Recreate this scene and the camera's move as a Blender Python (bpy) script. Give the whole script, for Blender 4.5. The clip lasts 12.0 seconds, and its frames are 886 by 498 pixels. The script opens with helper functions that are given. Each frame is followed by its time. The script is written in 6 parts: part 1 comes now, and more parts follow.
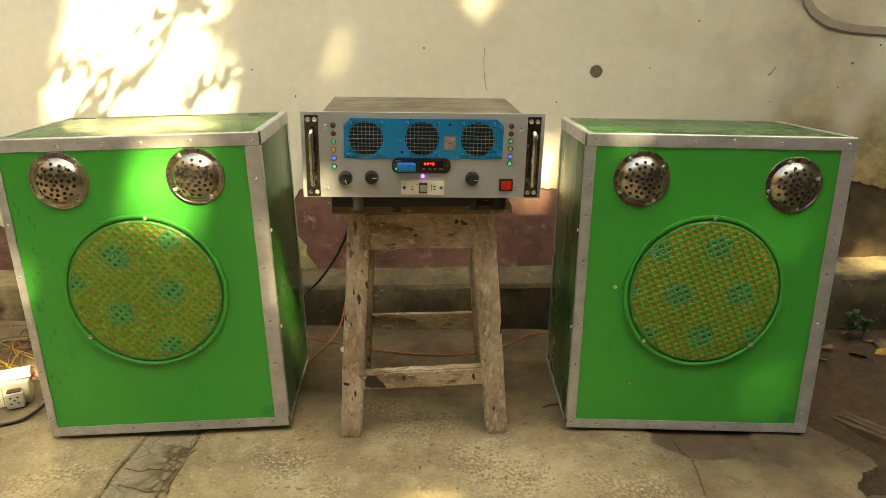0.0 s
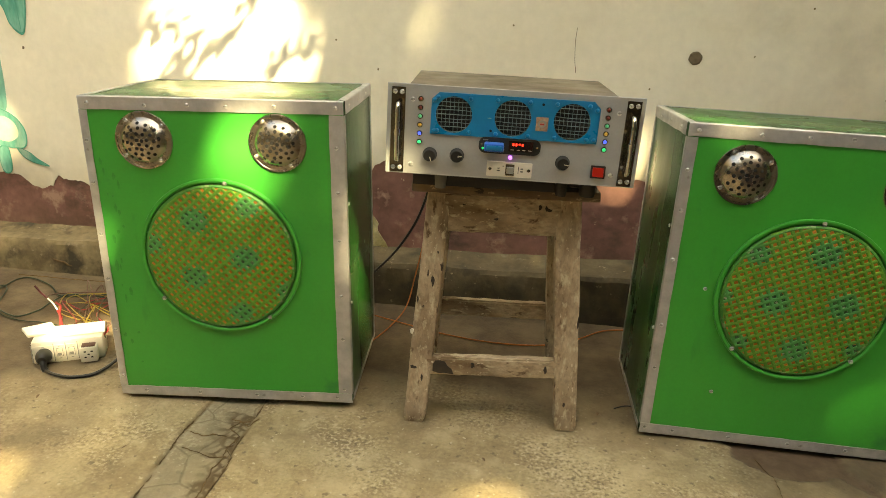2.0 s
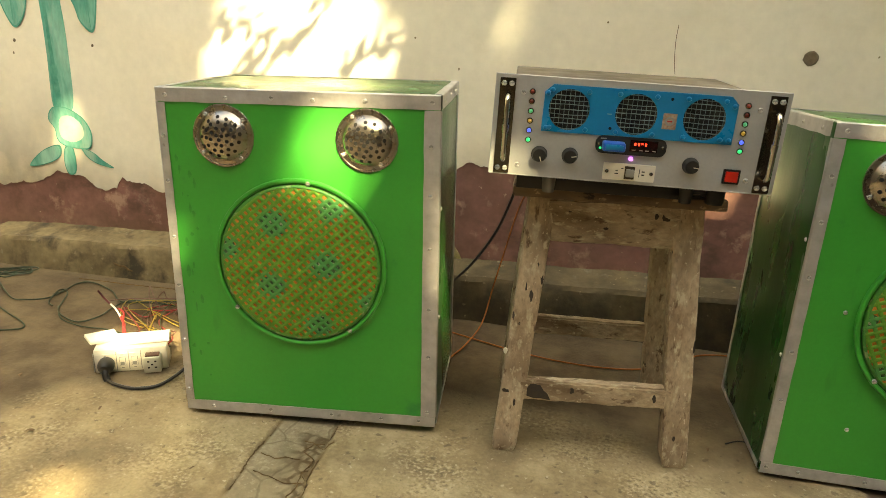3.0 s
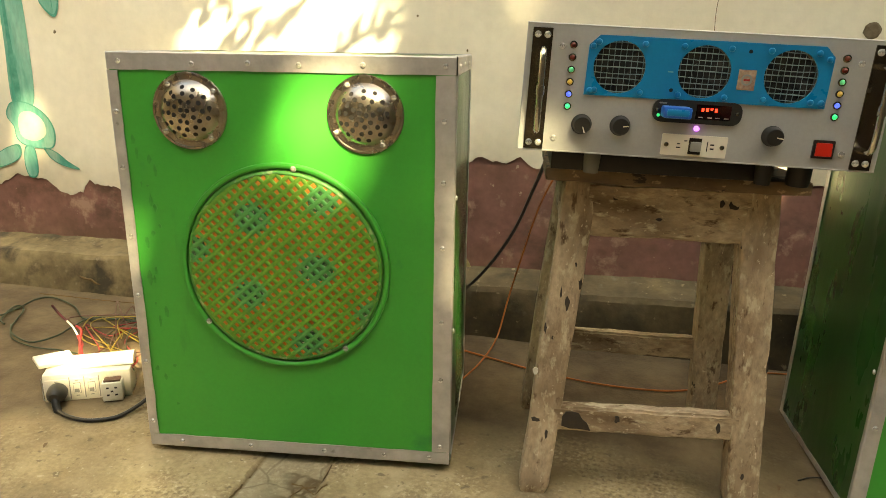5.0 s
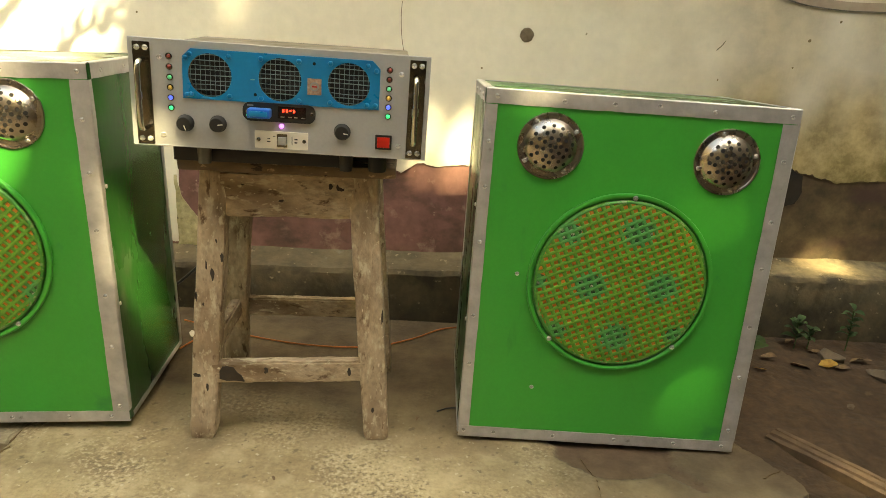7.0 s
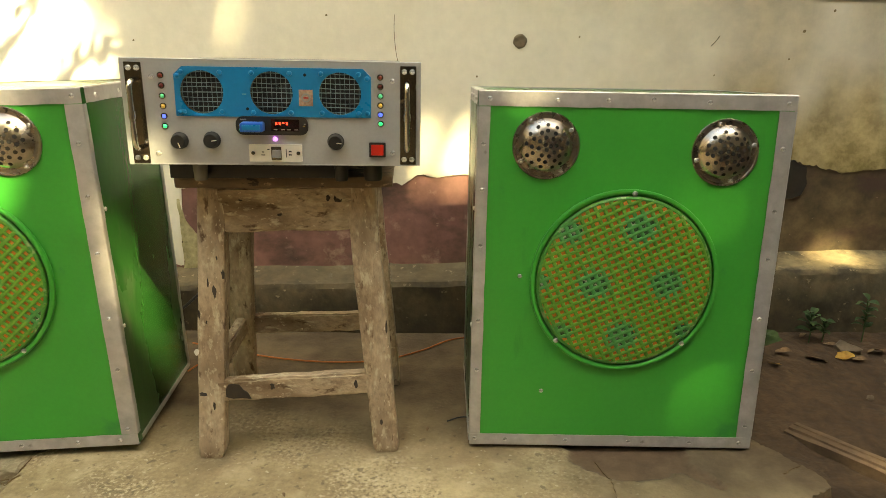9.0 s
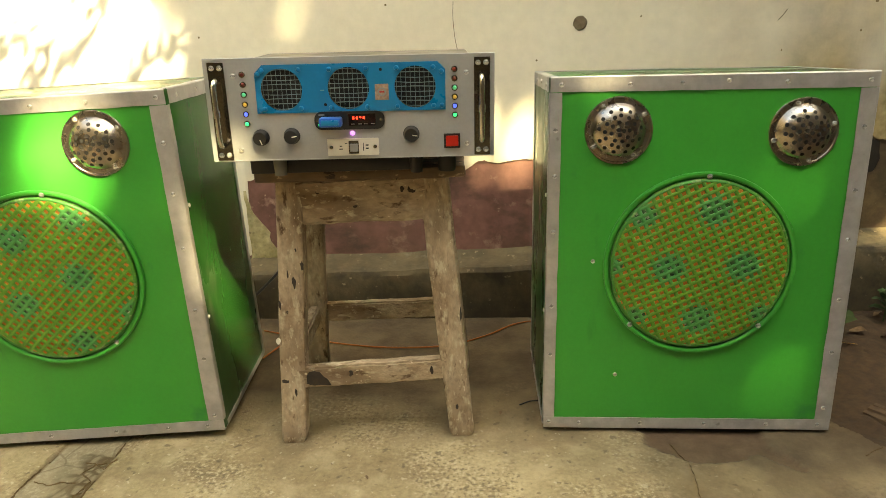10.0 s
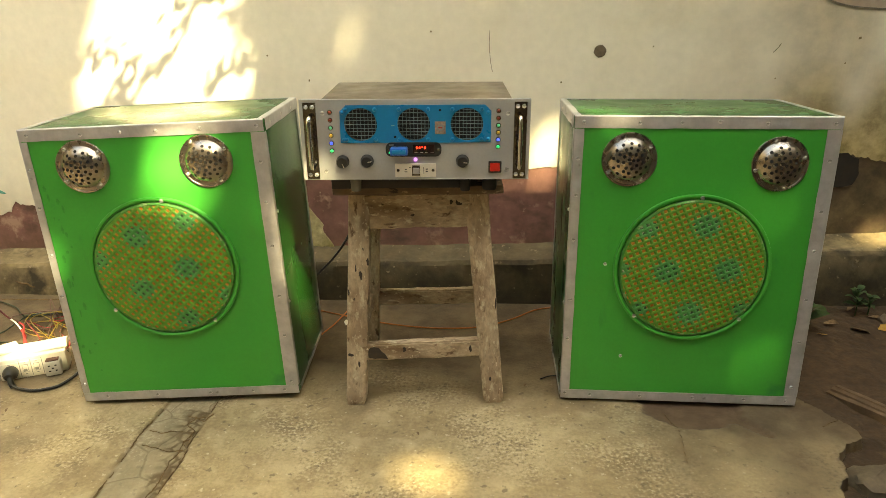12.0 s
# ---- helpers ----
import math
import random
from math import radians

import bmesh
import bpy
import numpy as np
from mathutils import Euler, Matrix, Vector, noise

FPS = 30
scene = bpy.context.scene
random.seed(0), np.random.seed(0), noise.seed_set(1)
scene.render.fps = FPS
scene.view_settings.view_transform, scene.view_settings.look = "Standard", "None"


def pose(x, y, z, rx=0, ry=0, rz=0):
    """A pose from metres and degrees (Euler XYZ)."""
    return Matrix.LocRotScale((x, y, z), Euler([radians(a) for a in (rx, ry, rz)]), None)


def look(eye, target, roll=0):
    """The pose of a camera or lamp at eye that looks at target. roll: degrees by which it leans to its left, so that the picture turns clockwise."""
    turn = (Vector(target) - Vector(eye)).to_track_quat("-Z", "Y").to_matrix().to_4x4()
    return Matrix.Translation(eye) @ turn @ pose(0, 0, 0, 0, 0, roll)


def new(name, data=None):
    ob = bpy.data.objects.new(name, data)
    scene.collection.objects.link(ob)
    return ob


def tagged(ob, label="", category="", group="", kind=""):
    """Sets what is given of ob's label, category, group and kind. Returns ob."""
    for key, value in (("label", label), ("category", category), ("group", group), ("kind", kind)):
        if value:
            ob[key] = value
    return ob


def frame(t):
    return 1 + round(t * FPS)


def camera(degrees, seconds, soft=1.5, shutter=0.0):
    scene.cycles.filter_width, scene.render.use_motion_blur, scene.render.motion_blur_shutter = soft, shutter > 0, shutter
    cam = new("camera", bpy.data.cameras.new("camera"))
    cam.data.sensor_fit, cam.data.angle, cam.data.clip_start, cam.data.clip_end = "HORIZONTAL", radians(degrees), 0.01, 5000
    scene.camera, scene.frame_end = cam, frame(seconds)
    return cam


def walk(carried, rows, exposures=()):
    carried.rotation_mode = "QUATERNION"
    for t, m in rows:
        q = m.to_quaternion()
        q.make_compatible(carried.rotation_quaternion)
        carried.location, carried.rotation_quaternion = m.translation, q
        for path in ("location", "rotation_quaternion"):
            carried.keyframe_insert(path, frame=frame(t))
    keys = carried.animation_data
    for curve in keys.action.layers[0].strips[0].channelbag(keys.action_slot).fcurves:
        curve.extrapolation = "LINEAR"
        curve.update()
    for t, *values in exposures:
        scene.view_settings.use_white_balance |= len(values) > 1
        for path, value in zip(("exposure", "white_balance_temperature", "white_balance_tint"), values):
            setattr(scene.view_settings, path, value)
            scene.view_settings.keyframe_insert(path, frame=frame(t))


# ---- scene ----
cam = camera(65.7, 12.0, soft=0.7)
PATH = [
    (0, (0.177, 0.061, 0.931), (0.021, 1.954, 0.305), -0.5),
    (0.5, (0.179, 0.062, 0.927), (-0.019, 1.947, 0.289), -1.3),
    (1, (0.182, 0.067, 0.921), (-0.016, 1.946, 0.264), -1.3),
    (1.5, (0.174, 0.079, 0.922), (-0.01, 1.95, 0.239), -0.2),
    (2, (0.128, 0.111, 0.91), (-0.196, 1.967, 0.239), 1.9),
    (2.5, (0.041, 0.165, 0.877), (-0.461, 1.987, 0.223), 1.6),
    (3, (-0.015, 0.211, 0.85), (-0.449, 2.058, 0.218), 2.1),
    (3.2, (-0.029, 0.234, 0.846), (-0.439, 2.099, 0.25), 2.5),
    (4.8, (-0.111, 0.419, 0.742), (-0.525, 2.286, 0.159), 2.4),
    (5, (-0.098, 0.418, 0.741), (-0.522, 2.285, 0.161), 1.7),
    (5.5, (0.018, 0.38, 0.75), (-0.341, 2.257, 0.161), 3.8),
    (6, (0.135, 0.328, 0.793), (-0.15, 2.188, 0.115), 4.7),
    (6.5, (0.256, 0.306, 0.827), (0.06, 2.198, 0.209), 2.7),
    (7, (0.356, 0.287, 0.815), (0.27, 2.183, 0.185), 2.8),
    (7.2, (0.403, 0.299, 0.793), (0.242, 2.203, 0.201), 0.8),
    (8.8, (0.385, 0.283, 0.799), (0.26, 2.202, 0.251), -0.5),
    (9, (0.378, 0.288, 0.789), (0.255, 2.199, 0.212), -0.4),
    (9.5, (0.355, 0.306, 0.785), (0.195, 2.217, 0.215), -1.4),
    (10, (0.319, 0.27, 0.808), (0.077, 2.154, 0.182), -2.8),
    (10.5, (0.296, 0.145, 0.887), (0.117, 2.005, 0.173), 0.3),
    (11, (0.277, 0.062, 0.939), (0.034, 1.92, 0.24), -0.2),
    (11.5, (0.272, 0.031, 0.951), (0.011, 1.889, 0.258), 0.8),
    (12, (0.288, 0.0, 0.963), (0.014, 1.856, 0.27), -1.9),
]
walk(cam, [(t, look(eye, target, roll)) for t, eye, target, roll in PATH], [(0.0, 3.12, 8100, -9), (3.0, 3.10, 8100, -9), (5.0, 3.20, 8100, -9), (7.0, 3.40, 8100, -9), (9.0, 3.40, 8100, -9), (10.5, 3.37, 8100, -9), (12.0, 3.20, 8100, -9)])

# ---- light ----
SUN_WAY = Vector((-0.58, 1.0, -1.17)).normalized()
world = bpy.data.worlds.new("world")
scene.world = world
world.use_nodes = True
wn = world.node_tree.nodes
sky = wn.new("ShaderNodeTexSky")
sky.sky_type, sky.sun_disc = "NISHITA", False
sky.air_density, sky.dust_density, sky.ozone_density = 0.7, 4.0, 0.4
sky.sun_elevation, sky.sun_rotation = radians(45), radians(150)
wn["Background"].inputs["Strength"].default_value = 0.116
world.node_tree.links.new(sky.outputs[0], wn["Background"].inputs["Color"])
sun_data = bpy.data.lights.new("sun", "SUN")
sun_data.energy, sun_data.angle, sun_data.color = 5.0, radians(0.53), (1.0, 0.83, 0.57)
sun = new("sun", sun_data)
sun.rotation_mode = "QUATERNION"
sun.rotation_quaternion = SUN_WAY.to_track_quat("-Z", "Y")


# ---- materials ----
def surface(name, c1, c2, scale=4.0, rough=0.6, metal=0.0, bump=0.15, fine=60.0, stain=None, stain_scale=3.0,
            stain_at=0.6, stain_soft=0.12, coat=0.0, rough_var=0.12, stretch=(1, 1, 1), depth=0.002, vary=0.25):
    """Noise-mottled surface: two tones at one scale, fine grain at another, optional stains with edges of their own."""
    m = bpy.data.materials.new(name)
    m.use_nodes = True
    nt = m.node_tree
    n, ln = nt.nodes, nt.links.new
    bs = n["Principled BSDF"]
    tc = n.new("ShaderNodeTexCoord")
    mp = n.new("ShaderNodeMapping")
    mp.inputs["Scale"].default_value = stretch
    ln(tc.outputs["Object"], mp.inputs["Vector"])

    def noise_tex(s, detail=5.0, r=0.6):
        t = n.new("ShaderNodeTexNoise")
        t.inputs["Scale"].default_value, t.inputs["Detail"].default_value, t.inputs["Roughness"].default_value = s, detail, r
        ln(mp.outputs[0], t.inputs["Vector"])
        return t.outputs["Fac"]

    def ramp(fac, lo, hi):
        r = n.new("ShaderNodeMapRange")
        r.inputs["From Min"].default_value, r.inputs["From Max"].default_value = lo, hi
        ln(fac, r.inputs["Value"])
        return r.outputs["Result"]

    def mix(fac, a, b, kind="MIX"):
        x = n.new("ShaderNodeMix")
        x.data_type, x.blend_type = "RGBA", kind
        for sock, v in ((x.inputs["Factor"], fac), (x.inputs["A"], a), (x.inputs["B"], b)):
            if isinstance(v, tuple):
                sock.default_value = (*v, 1)
            elif isinstance(v, float):
                sock.default_value = v
            else:
                ln(v, sock)
        return x.outputs["Result"]

    big, small = noise_tex(scale), noise_tex(fine, 3.0)
    col = mix(ramp(big, 0.35, 0.65), tuple(c1), tuple(c2))
    g = n.new("ShaderNodeCombineColor")
    tone = ramp(small, 0.25, 0.75)
    sc = n.new("ShaderNodeMapRange")
    sc.inputs["To Min"].default_value, sc.inputs["To Max"].default_value = 1 - vary, 1 + vary * 0.6
    ln(tone, sc.inputs["Value"])
    for k in range(3):
        ln(sc.outputs["Result"], g.inputs[k])
    col = mix(1.0, col, g.outputs[0], "MULTIPLY")
    if stain:
        st = ramp(noise_tex(stain_scale, 8.0, 0.65), stain_at, stain_at + stain_soft)
        col = mix(st, col, tuple(stain))
    ln(col, bs.inputs["Base Color"])
    rr = n.new("ShaderNodeMapRange")
    rr.inputs["To Min"].default_value, rr.inputs["To Max"].default_value = max(0.03, rough - rough_var), min(1, rough + rough_var)
    ln(ramp(big, 0.3, 0.7), rr.inputs["Value"])
    ln(rr.outputs["Result"], bs.inputs["Roughness"])
    bs.inputs["Metallic"].default_value = metal
    bs.inputs["Coat Weight"].default_value = coat
    if bump:
        add = n.new("ShaderNodeMath")
        add.operation = "ADD"
        ln(small, add.inputs[0]), ln(big, add.inputs[1])
        bp = n.new("ShaderNodeBump")
        bp.inputs["Strength"].default_value, bp.inputs["Distance"].default_value = bump, depth
        ln(add.outputs[0], bp.inputs["Height"])
        ln(bp.outputs[0], bs.inputs["Normal"])
    m["color_out"] = 0
    return m


def tint_by(m, attribute, colour, strength=1.0, other=None, scale=14.0):
    """Lays a colour over a material where a mesh attribute marks dirt, moss or a patch."""
    n, ln = m.node_tree.nodes, m.node_tree.links.new
    bs = n["Principled BSDF"]
    old = bs.inputs["Base Color"].links[0].from_socket
    at = n.new("ShaderNodeAttribute")
    at.attribute_name = attribute
    k = n.new("ShaderNodeMath")
    k.operation, k.use_clamp = "MULTIPLY", True
    k.inputs[1].default_value = strength
    ln(at.outputs["Fac"], k.inputs[0])
    x = n.new("ShaderNodeMix")
    x.data_type = "RGBA"
    ln(k.outputs[0], x.inputs["Factor"]), ln(old, x.inputs["A"])
    x.inputs["B"].default_value = (*colour, 1)
    if other:
        tc, t, r, y = n.new("ShaderNodeTexCoord"), n.new("ShaderNodeTexNoise"), n.new("ShaderNodeMapRange"), n.new("ShaderNodeMix")
        t.inputs["Scale"].default_value, t.inputs["Detail"].default_value, t.inputs["Roughness"].default_value = scale, 9.0, 0.65
        r.inputs["From Min"].default_value, r.inputs["From Max"].default_value = 0.4, 0.62
        y.data_type = "RGBA"
        y.inputs["A"].default_value, y.inputs["B"].default_value = (*colour, 1), (*other, 1)
        ln(tc.outputs["Object"], t.inputs["Vector"]), ln(t.outputs["Fac"], r.inputs["Value"]), ln(r.outputs["Result"], y.inputs["Factor"])
        ln(y.outputs["Result"], x.inputs["B"])
    ln(x.outputs["Result"], bs.inputs["Base Color"])
    return m


def glow(name, colour, strength):
    m = bpy.data.materials.new(name)
    m.use_nodes = True
    bs = m.node_tree.nodes["Principled BSDF"]
    bs.inputs["Base Color"].default_value = (*colour, 1)
    bs.inputs["Emission Color"].default_value = (*colour, 1)
    bs.inputs["Emission Strength"].default_value = strength
    bs.inputs["Roughness"].default_value = 0.3
    return m


M_CREAM = surface("cream limewash", (0.82, 0.765, 0.645), (0.75, 0.685, 0.56), 1.6, 0.85, bump=0.25, fine=35, stain=(0.62, 0.545, 0.415), stain_scale=2.2, stain_at=0.56, stain_soft=0.25, vary=0.06, depth=0.003)
# this layer also carries shade painted in towards the right end
tint_by(M_CREAM, "grime", (0.13, 0.092, 0.038), 1.0, (0.36, 0.275, 0.14), 9)
tint_by(M_CREAM, "moss", (0.17, 0.13, 0.028), 1.0, (0.46, 0.36, 0.165), 16)
# for the unseen walls only; kept dark to cut bounced light
M_YARD = surface("weathered render", (0.15, 0.122, 0.08), (0.085, 0.07, 0.045), 1.2, 0.9, bump=0.4, fine=30, vary=0.15, stain=(0.09, 0.085, 0.05), stain_scale=1.5, stain_at=0.55, stain_soft=0.2)
M_REMNANT = surface("mossy scraps of limewash", (0.50, 0.43, 0.25), (0.26, 0.22, 0.09), 14, 0.9, bump=0.6, fine=70, vary=0.35, stain=(0.09, 0.065, 0.03), stain_scale=30, stain_at=0.60, stain_soft=0.06)
M_MAROON = surface("maroon dado paint", (0.25, 0.118, 0.096), (0.135, 0.062, 0.05), 5, 0.8, bump=0.4, fine=45, stain=(0.34, 0.215, 0.165), stain_scale=11, stain_at=0.57, stain_soft=0.10, vary=0.2)
tint_by(M_MAROON, "grime", (0.055, 0.038, 0.018), 1.0, (0.16, 0.112, 0.055), 9)
M_LEDGE = surface("dirty cement ledge", (0.25, 0.19, 0.098), (0.14, 0.102, 0.052), 6, 0.9, bump=0.5, fine=40, stain=(0.32, 0.28, 0.20), stain_scale=9, stain_at=0.62, stain_soft=0.08, vary=0.3, depth=0.004)
# damp stain on the ledge face, with shade behind the stool painted in
tint_by(M_LEDGE, "damp_and_shade", (0.022, 0.017, 0.009), 1.0, (0.075, 0.055, 0.028), 11)
def concrete(name):
    """Old trowelled concrete: broad brown and grey blotches, mottled skin, sand grains and worn spots that show the aggregate."""
    m = surface(name, (0.43, 0.337, 0.192), (0.23, 0.165, 0.084), 2.8, 0.8, bump=0.0, fine=110, vary=0.24)
    n, ln = m.node_tree.nodes, m.node_tree.links.new
    bs = n["Principled BSDF"]
    tc = n.new("ShaderNodeTexCoord")

    def tex(kind, scale, detail=6.0):
        t = n.new("ShaderNodeTexNoise" if kind == "noise" else "ShaderNodeTexVoronoi")
        t.inputs["Scale"].default_value = scale
        t.inputs["Detail"].default_value = detail
        ln(tc.outputs["Object"], t.inputs["Vector"])
        return t

    def level(sock, lo, hi, a=0.0, b=1.0):
        r = n.new("ShaderNodeMapRange")
        for k, v in zip(("From Min", "From Max", "To Min", "To Max"), (lo, hi, a, b)):
            r.inputs[k].default_value = v
        ln(sock, r.inputs["Value"])
        return r.outputs["Result"]

    def blend(fac, colour, kind="MIX"):
        x = n.new("ShaderNodeMix")
        x.data_type, x.blend_type = "RGBA", kind
        ln(fac, x.inputs["Factor"])
        ln(bs.inputs["Base Color"].links[0].from_socket, x.inputs["A"])
        x.inputs["B"].default_value = (*colour, 1)
        ln(x.outputs["Result"], bs.inputs["Base Color"])

    def times(a, b):
        k = n.new("ShaderNodeMath")
        k.operation = "MULTIPLY"
        ln(a, k.inputs[0]), ln(b, k.inputs[1])
        return k.outputs[0]

    mott = tex("noise", 19, 8).outputs["Fac"]
    blend(level(mott, 0.50, 0.68, 0, 0.55), (0.46, 0.36, 0.22))
    blend(level(tex("noise", 8.5, 8).outputs["Fac"], 0.53, 0.70, 0, 0.7), (0.17, 0.115, 0.06))
    worn = level(tex("noise", 4.2, 4).outputs["Fac"], 0.47, 0.60)
    grains = tex("noise", 120, 5).outputs["Fac"]
    blend(times(worn, level(grains, 0.53, 0.62, 0, 0.65)), (0.55, 0.45, 0.30))
    blend(times(worn, level(grains, 0.45, 0.38, 0, 0.7)), (0.12, 0.088, 0.05))
    blend(level(tex("noise", 46, 6).outputs["Fac"], 0.63, 0.68, 0, 0.7), (0.12, 0.085, 0.048))
    blend(level(tex("noise", 75, 4).outputs["Fac"], 0.64, 0.70, 0, 0.6), (0.56, 0.47, 0.33))
    h = n.new("ShaderNodeMath")
    h.operation = "ADD"
    ln(level(mott, 0, 1, 0, 1.0), h.inputs[0]), ln(level(tex("noise", 160, 3).outputs["Fac"], 0, 1, 0, 0.5), h.inputs[1])
    bp = n.new("ShaderNodeBump")
    bp.inputs["Strength"].default_value, bp.inputs["Distance"].default_value = 0.6, 0.004
    ln(h.outputs[0], bp.inputs["Height"]), ln(bp.outputs[0], bs.inputs["Normal"])
    return m


M_CONCRETE = concrete("worn concrete")
# brown soil film, with the shade under and behind the stool painted in
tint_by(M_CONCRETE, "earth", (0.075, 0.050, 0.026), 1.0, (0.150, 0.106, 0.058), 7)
tint_by(M_CONCRETE, "strip", (0.20, 0.17, 0.115), 0.6, (0.30, 0.255, 0.175), 8)


def crazed(m, attribute, scale, width, colour, strength):
    """A net of fine soil-filled cracks where a mesh attribute marks broken concrete."""
    n, ln = m.node_tree.nodes, m.node_tree.links.new
    bs = n["Principled BSDF"]
    tc, wob, add, vor, r, at, k, x = (n.new("ShaderNode" + q) for q in ("TexCoord", "TexNoise", "VectorMath", "TexVoronoi", "MapRange", "Attribute", "Math", "Mix"))
    wob.inputs["Scale"].default_value, wob.inputs["Detail"].default_value = scale * 1.5, 3.0
    mul = n.new("ShaderNodeVectorMath")
    mul.operation, add.operation, k.operation, k.use_clamp = "SCALE", "ADD", "MULTIPLY", True
    mul.inputs["Scale"].default_value = 0.3 / scale
    vor.feature = "DISTANCE_TO_EDGE"
    vor.inputs["Scale"].default_value = scale
    r.inputs["From Min"].default_value, r.inputs["From Max"].default_value = width * 1.6, width * 0.5
    r.inputs["To Max"].default_value = strength
    at.attribute_name = attribute
    x.data_type = "RGBA"
    x.inputs["B"].default_value = (*colour, 1)
    ln(tc.outputs["Object"], wob.inputs["Vector"]), ln(wob.outputs["Color"], mul.inputs[0])
    ln(tc.outputs["Object"], add.inputs[0]), ln(mul.outputs[0], add.inputs[1]), ln(add.outputs[0], vor.inputs["Vector"])
    ln(vor.outputs["Distance"], r.inputs["Value"]), ln(r.outputs["Result"], k.inputs[0]), ln(at.outputs["Fac"], k.inputs[1])
    ln(k.outputs[0], x.inputs["Factor"]), ln(bs.inputs["Base Color"].links[0].from_socket, x.inputs["A"])
    ln(x.outputs["Result"], bs.inputs["Base Color"])


tint_by(M_CONCRETE, "rubble", (0.16, 0.12, 0.065), 0.55, (0.27, 0.215, 0.135), 40)
crazed(M_CONCRETE, "strip", 7.5, 0.014, (0.09, 0.060, 0.028), 0.45)
crazed(M_CONCRETE, "rubble", 36, 0.13, (0.085, 0.054, 0.021), 1.0)
tint_by(M_CONCRETE, "patch", (0.070, 0.040, 0.021), 1.0, (0.125, 0.078, 0.043), 12)
tint_by(M_CONCRETE, "crack", (0.12, 0.074, 0.028), 0.9)
M_CRACK = surface("soil in cracks", (0.165, 0.100, 0.036), (0.075, 0.045, 0.017), 40, 0.95, bump=0.4, vary=0.3)
M_DIRT = surface("brown earth", (0.066, 0.036, 0.016), (0.038, 0.021, 0.009), 4, 0.95, bump=0.8, fine=45, stain=(0.070, 0.042, 0.020), stain_scale=18, stain_at=0.62, stain_soft=0.05, vary=0.4, depth=0.006)
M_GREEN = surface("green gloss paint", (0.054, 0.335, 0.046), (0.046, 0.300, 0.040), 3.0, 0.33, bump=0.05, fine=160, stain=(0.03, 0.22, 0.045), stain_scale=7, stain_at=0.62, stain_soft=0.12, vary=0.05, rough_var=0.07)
# darker than the front's green: shade on the sides is put into the colour
M_GREEN_SHADED = surface("worn green paint, sides darkened for shade", (0.020, 0.105, 0.017), (0.026, 0.082, 0.020), 5.0, 0.29, bump=0.12, fine=90, stain=(0.07, 0.12, 0.05), stain_scale=7, stain_at=0.58, stain_soft=0.1, vary=0.12, stretch=(1, 1, 0.35))
M_GREEN_SHADED.node_tree.nodes["Principled BSDF"].inputs["Specular IOR Level"].default_value = 0.34
M_STRAND = surface("green painted wire mesh", (0.115, 0.29, 0.026), (0.088, 0.25, 0.023), 40, 0.45, bump=0.25, fine=260, vary=0.22, stain=(0.10, 0.24, 0.03), stain_scale=55, stain_at=0.60, stain_soft=0.08)
tint_by(M_STRAND, "print", (0.040, 0.27, 0.095), 0.6)
M_STRANDUP = surface("worn green painted wire mesh", (0.145, 0.31, 0.030), (0.105, 0.265, 0.025), 40, 0.45, bump=0.25, fine=260, vary=0.22, stain=(0.13, 0.26, 0.035), stain_scale=55, stain_at=0.60, stain_soft=0.08)
tint_by(M_STRANDUP, "print", (0.050, 0.28, 0.10), 0.6)
M_SCUFF = surface("dull scuffed green", (0.042, 0.24, 0.040), (0.050, 0.28, 0.045), 60, 0.7, bump=0.3, vary=0.25)
M_RIM = surface("chipped green rim", (0.060, 0.25, 0.035), (0.045, 0.20, 0.028), 30, 0.45, bump=0.3, fine=200, vary=0.25, stain=(0.24, 0.33, 0.14), stain_scale=42, stain_at=0.56, stain_soft=0.06)
M_TRIM = surface("dull aluminium angle", (0.56, 0.535, 0.525), (0.44, 0.42, 0.41), 12, 0.40, metal=0.45, bump=0.55, fine=45, vary=0.16, stain=(0.22, 0.2, 0.18), stain_scale=24, stain_at=0.66, stain_soft=0.08)
M_SCREW = surface("bright screw", (0.74, 0.72, 0.68), (0.62, 0.60, 0.56), 30, 0.3, metal=0.55, bump=0)
M_CHROME = surface("thin chrome", (0.54, 0.47, 0.41), (0.38, 0.33, 0.28), 25, 0.27, metal=1.0, bump=0.12, fine=70, vary=0.08, rough_var=0.08, stain=(0.25, 0.19, 0.14), stain_scale=30, stain_at=0.62, stain_soft=0.1)
M_STEEL = surface("polished steel handle", (0.7, 0.68, 0.64), (0.6, 0.57, 0.53), 20, 0.12, metal=1.0, bump=0, vary=0.05)
M_HOLE = surface("dark hole", (0.012, 0.009, 0.007), (0.008, 0.006, 0.005), 20, 0.9, bump=0)
M_ORANGE = surface("orange speaker cloth", (0.70, 0.25, 0.05), (0.54, 0.19, 0.04), 60, 0.9, bump=0.3, fine=400, vary=0.25)
M_TEAL = surface("dark printed cloth", (0.095, 0.19, 0.070), (0.02, 0.055, 0.024), 160, 0.9, bump=0.2, fine=300, vary=0.5, stain=(0.42, 0.42, 0.32), stain_scale=110, stain_at=0.56, stain_soft=0.04)
M_PANEL = surface("grey painted panel", (0.41, 0.405, 0.40), (0.38, 0.375, 0.37), 6, 0.42, bump=0.04, fine=220, vary=0.05, metal=0.15)
M_CHASSIS = surface("oxidised sheet steel", (0.20, 0.165, 0.125), (0.14, 0.115, 0.085), 9, 0.42, metal=0.7, bump=0.1, fine=90, vary=0.2)
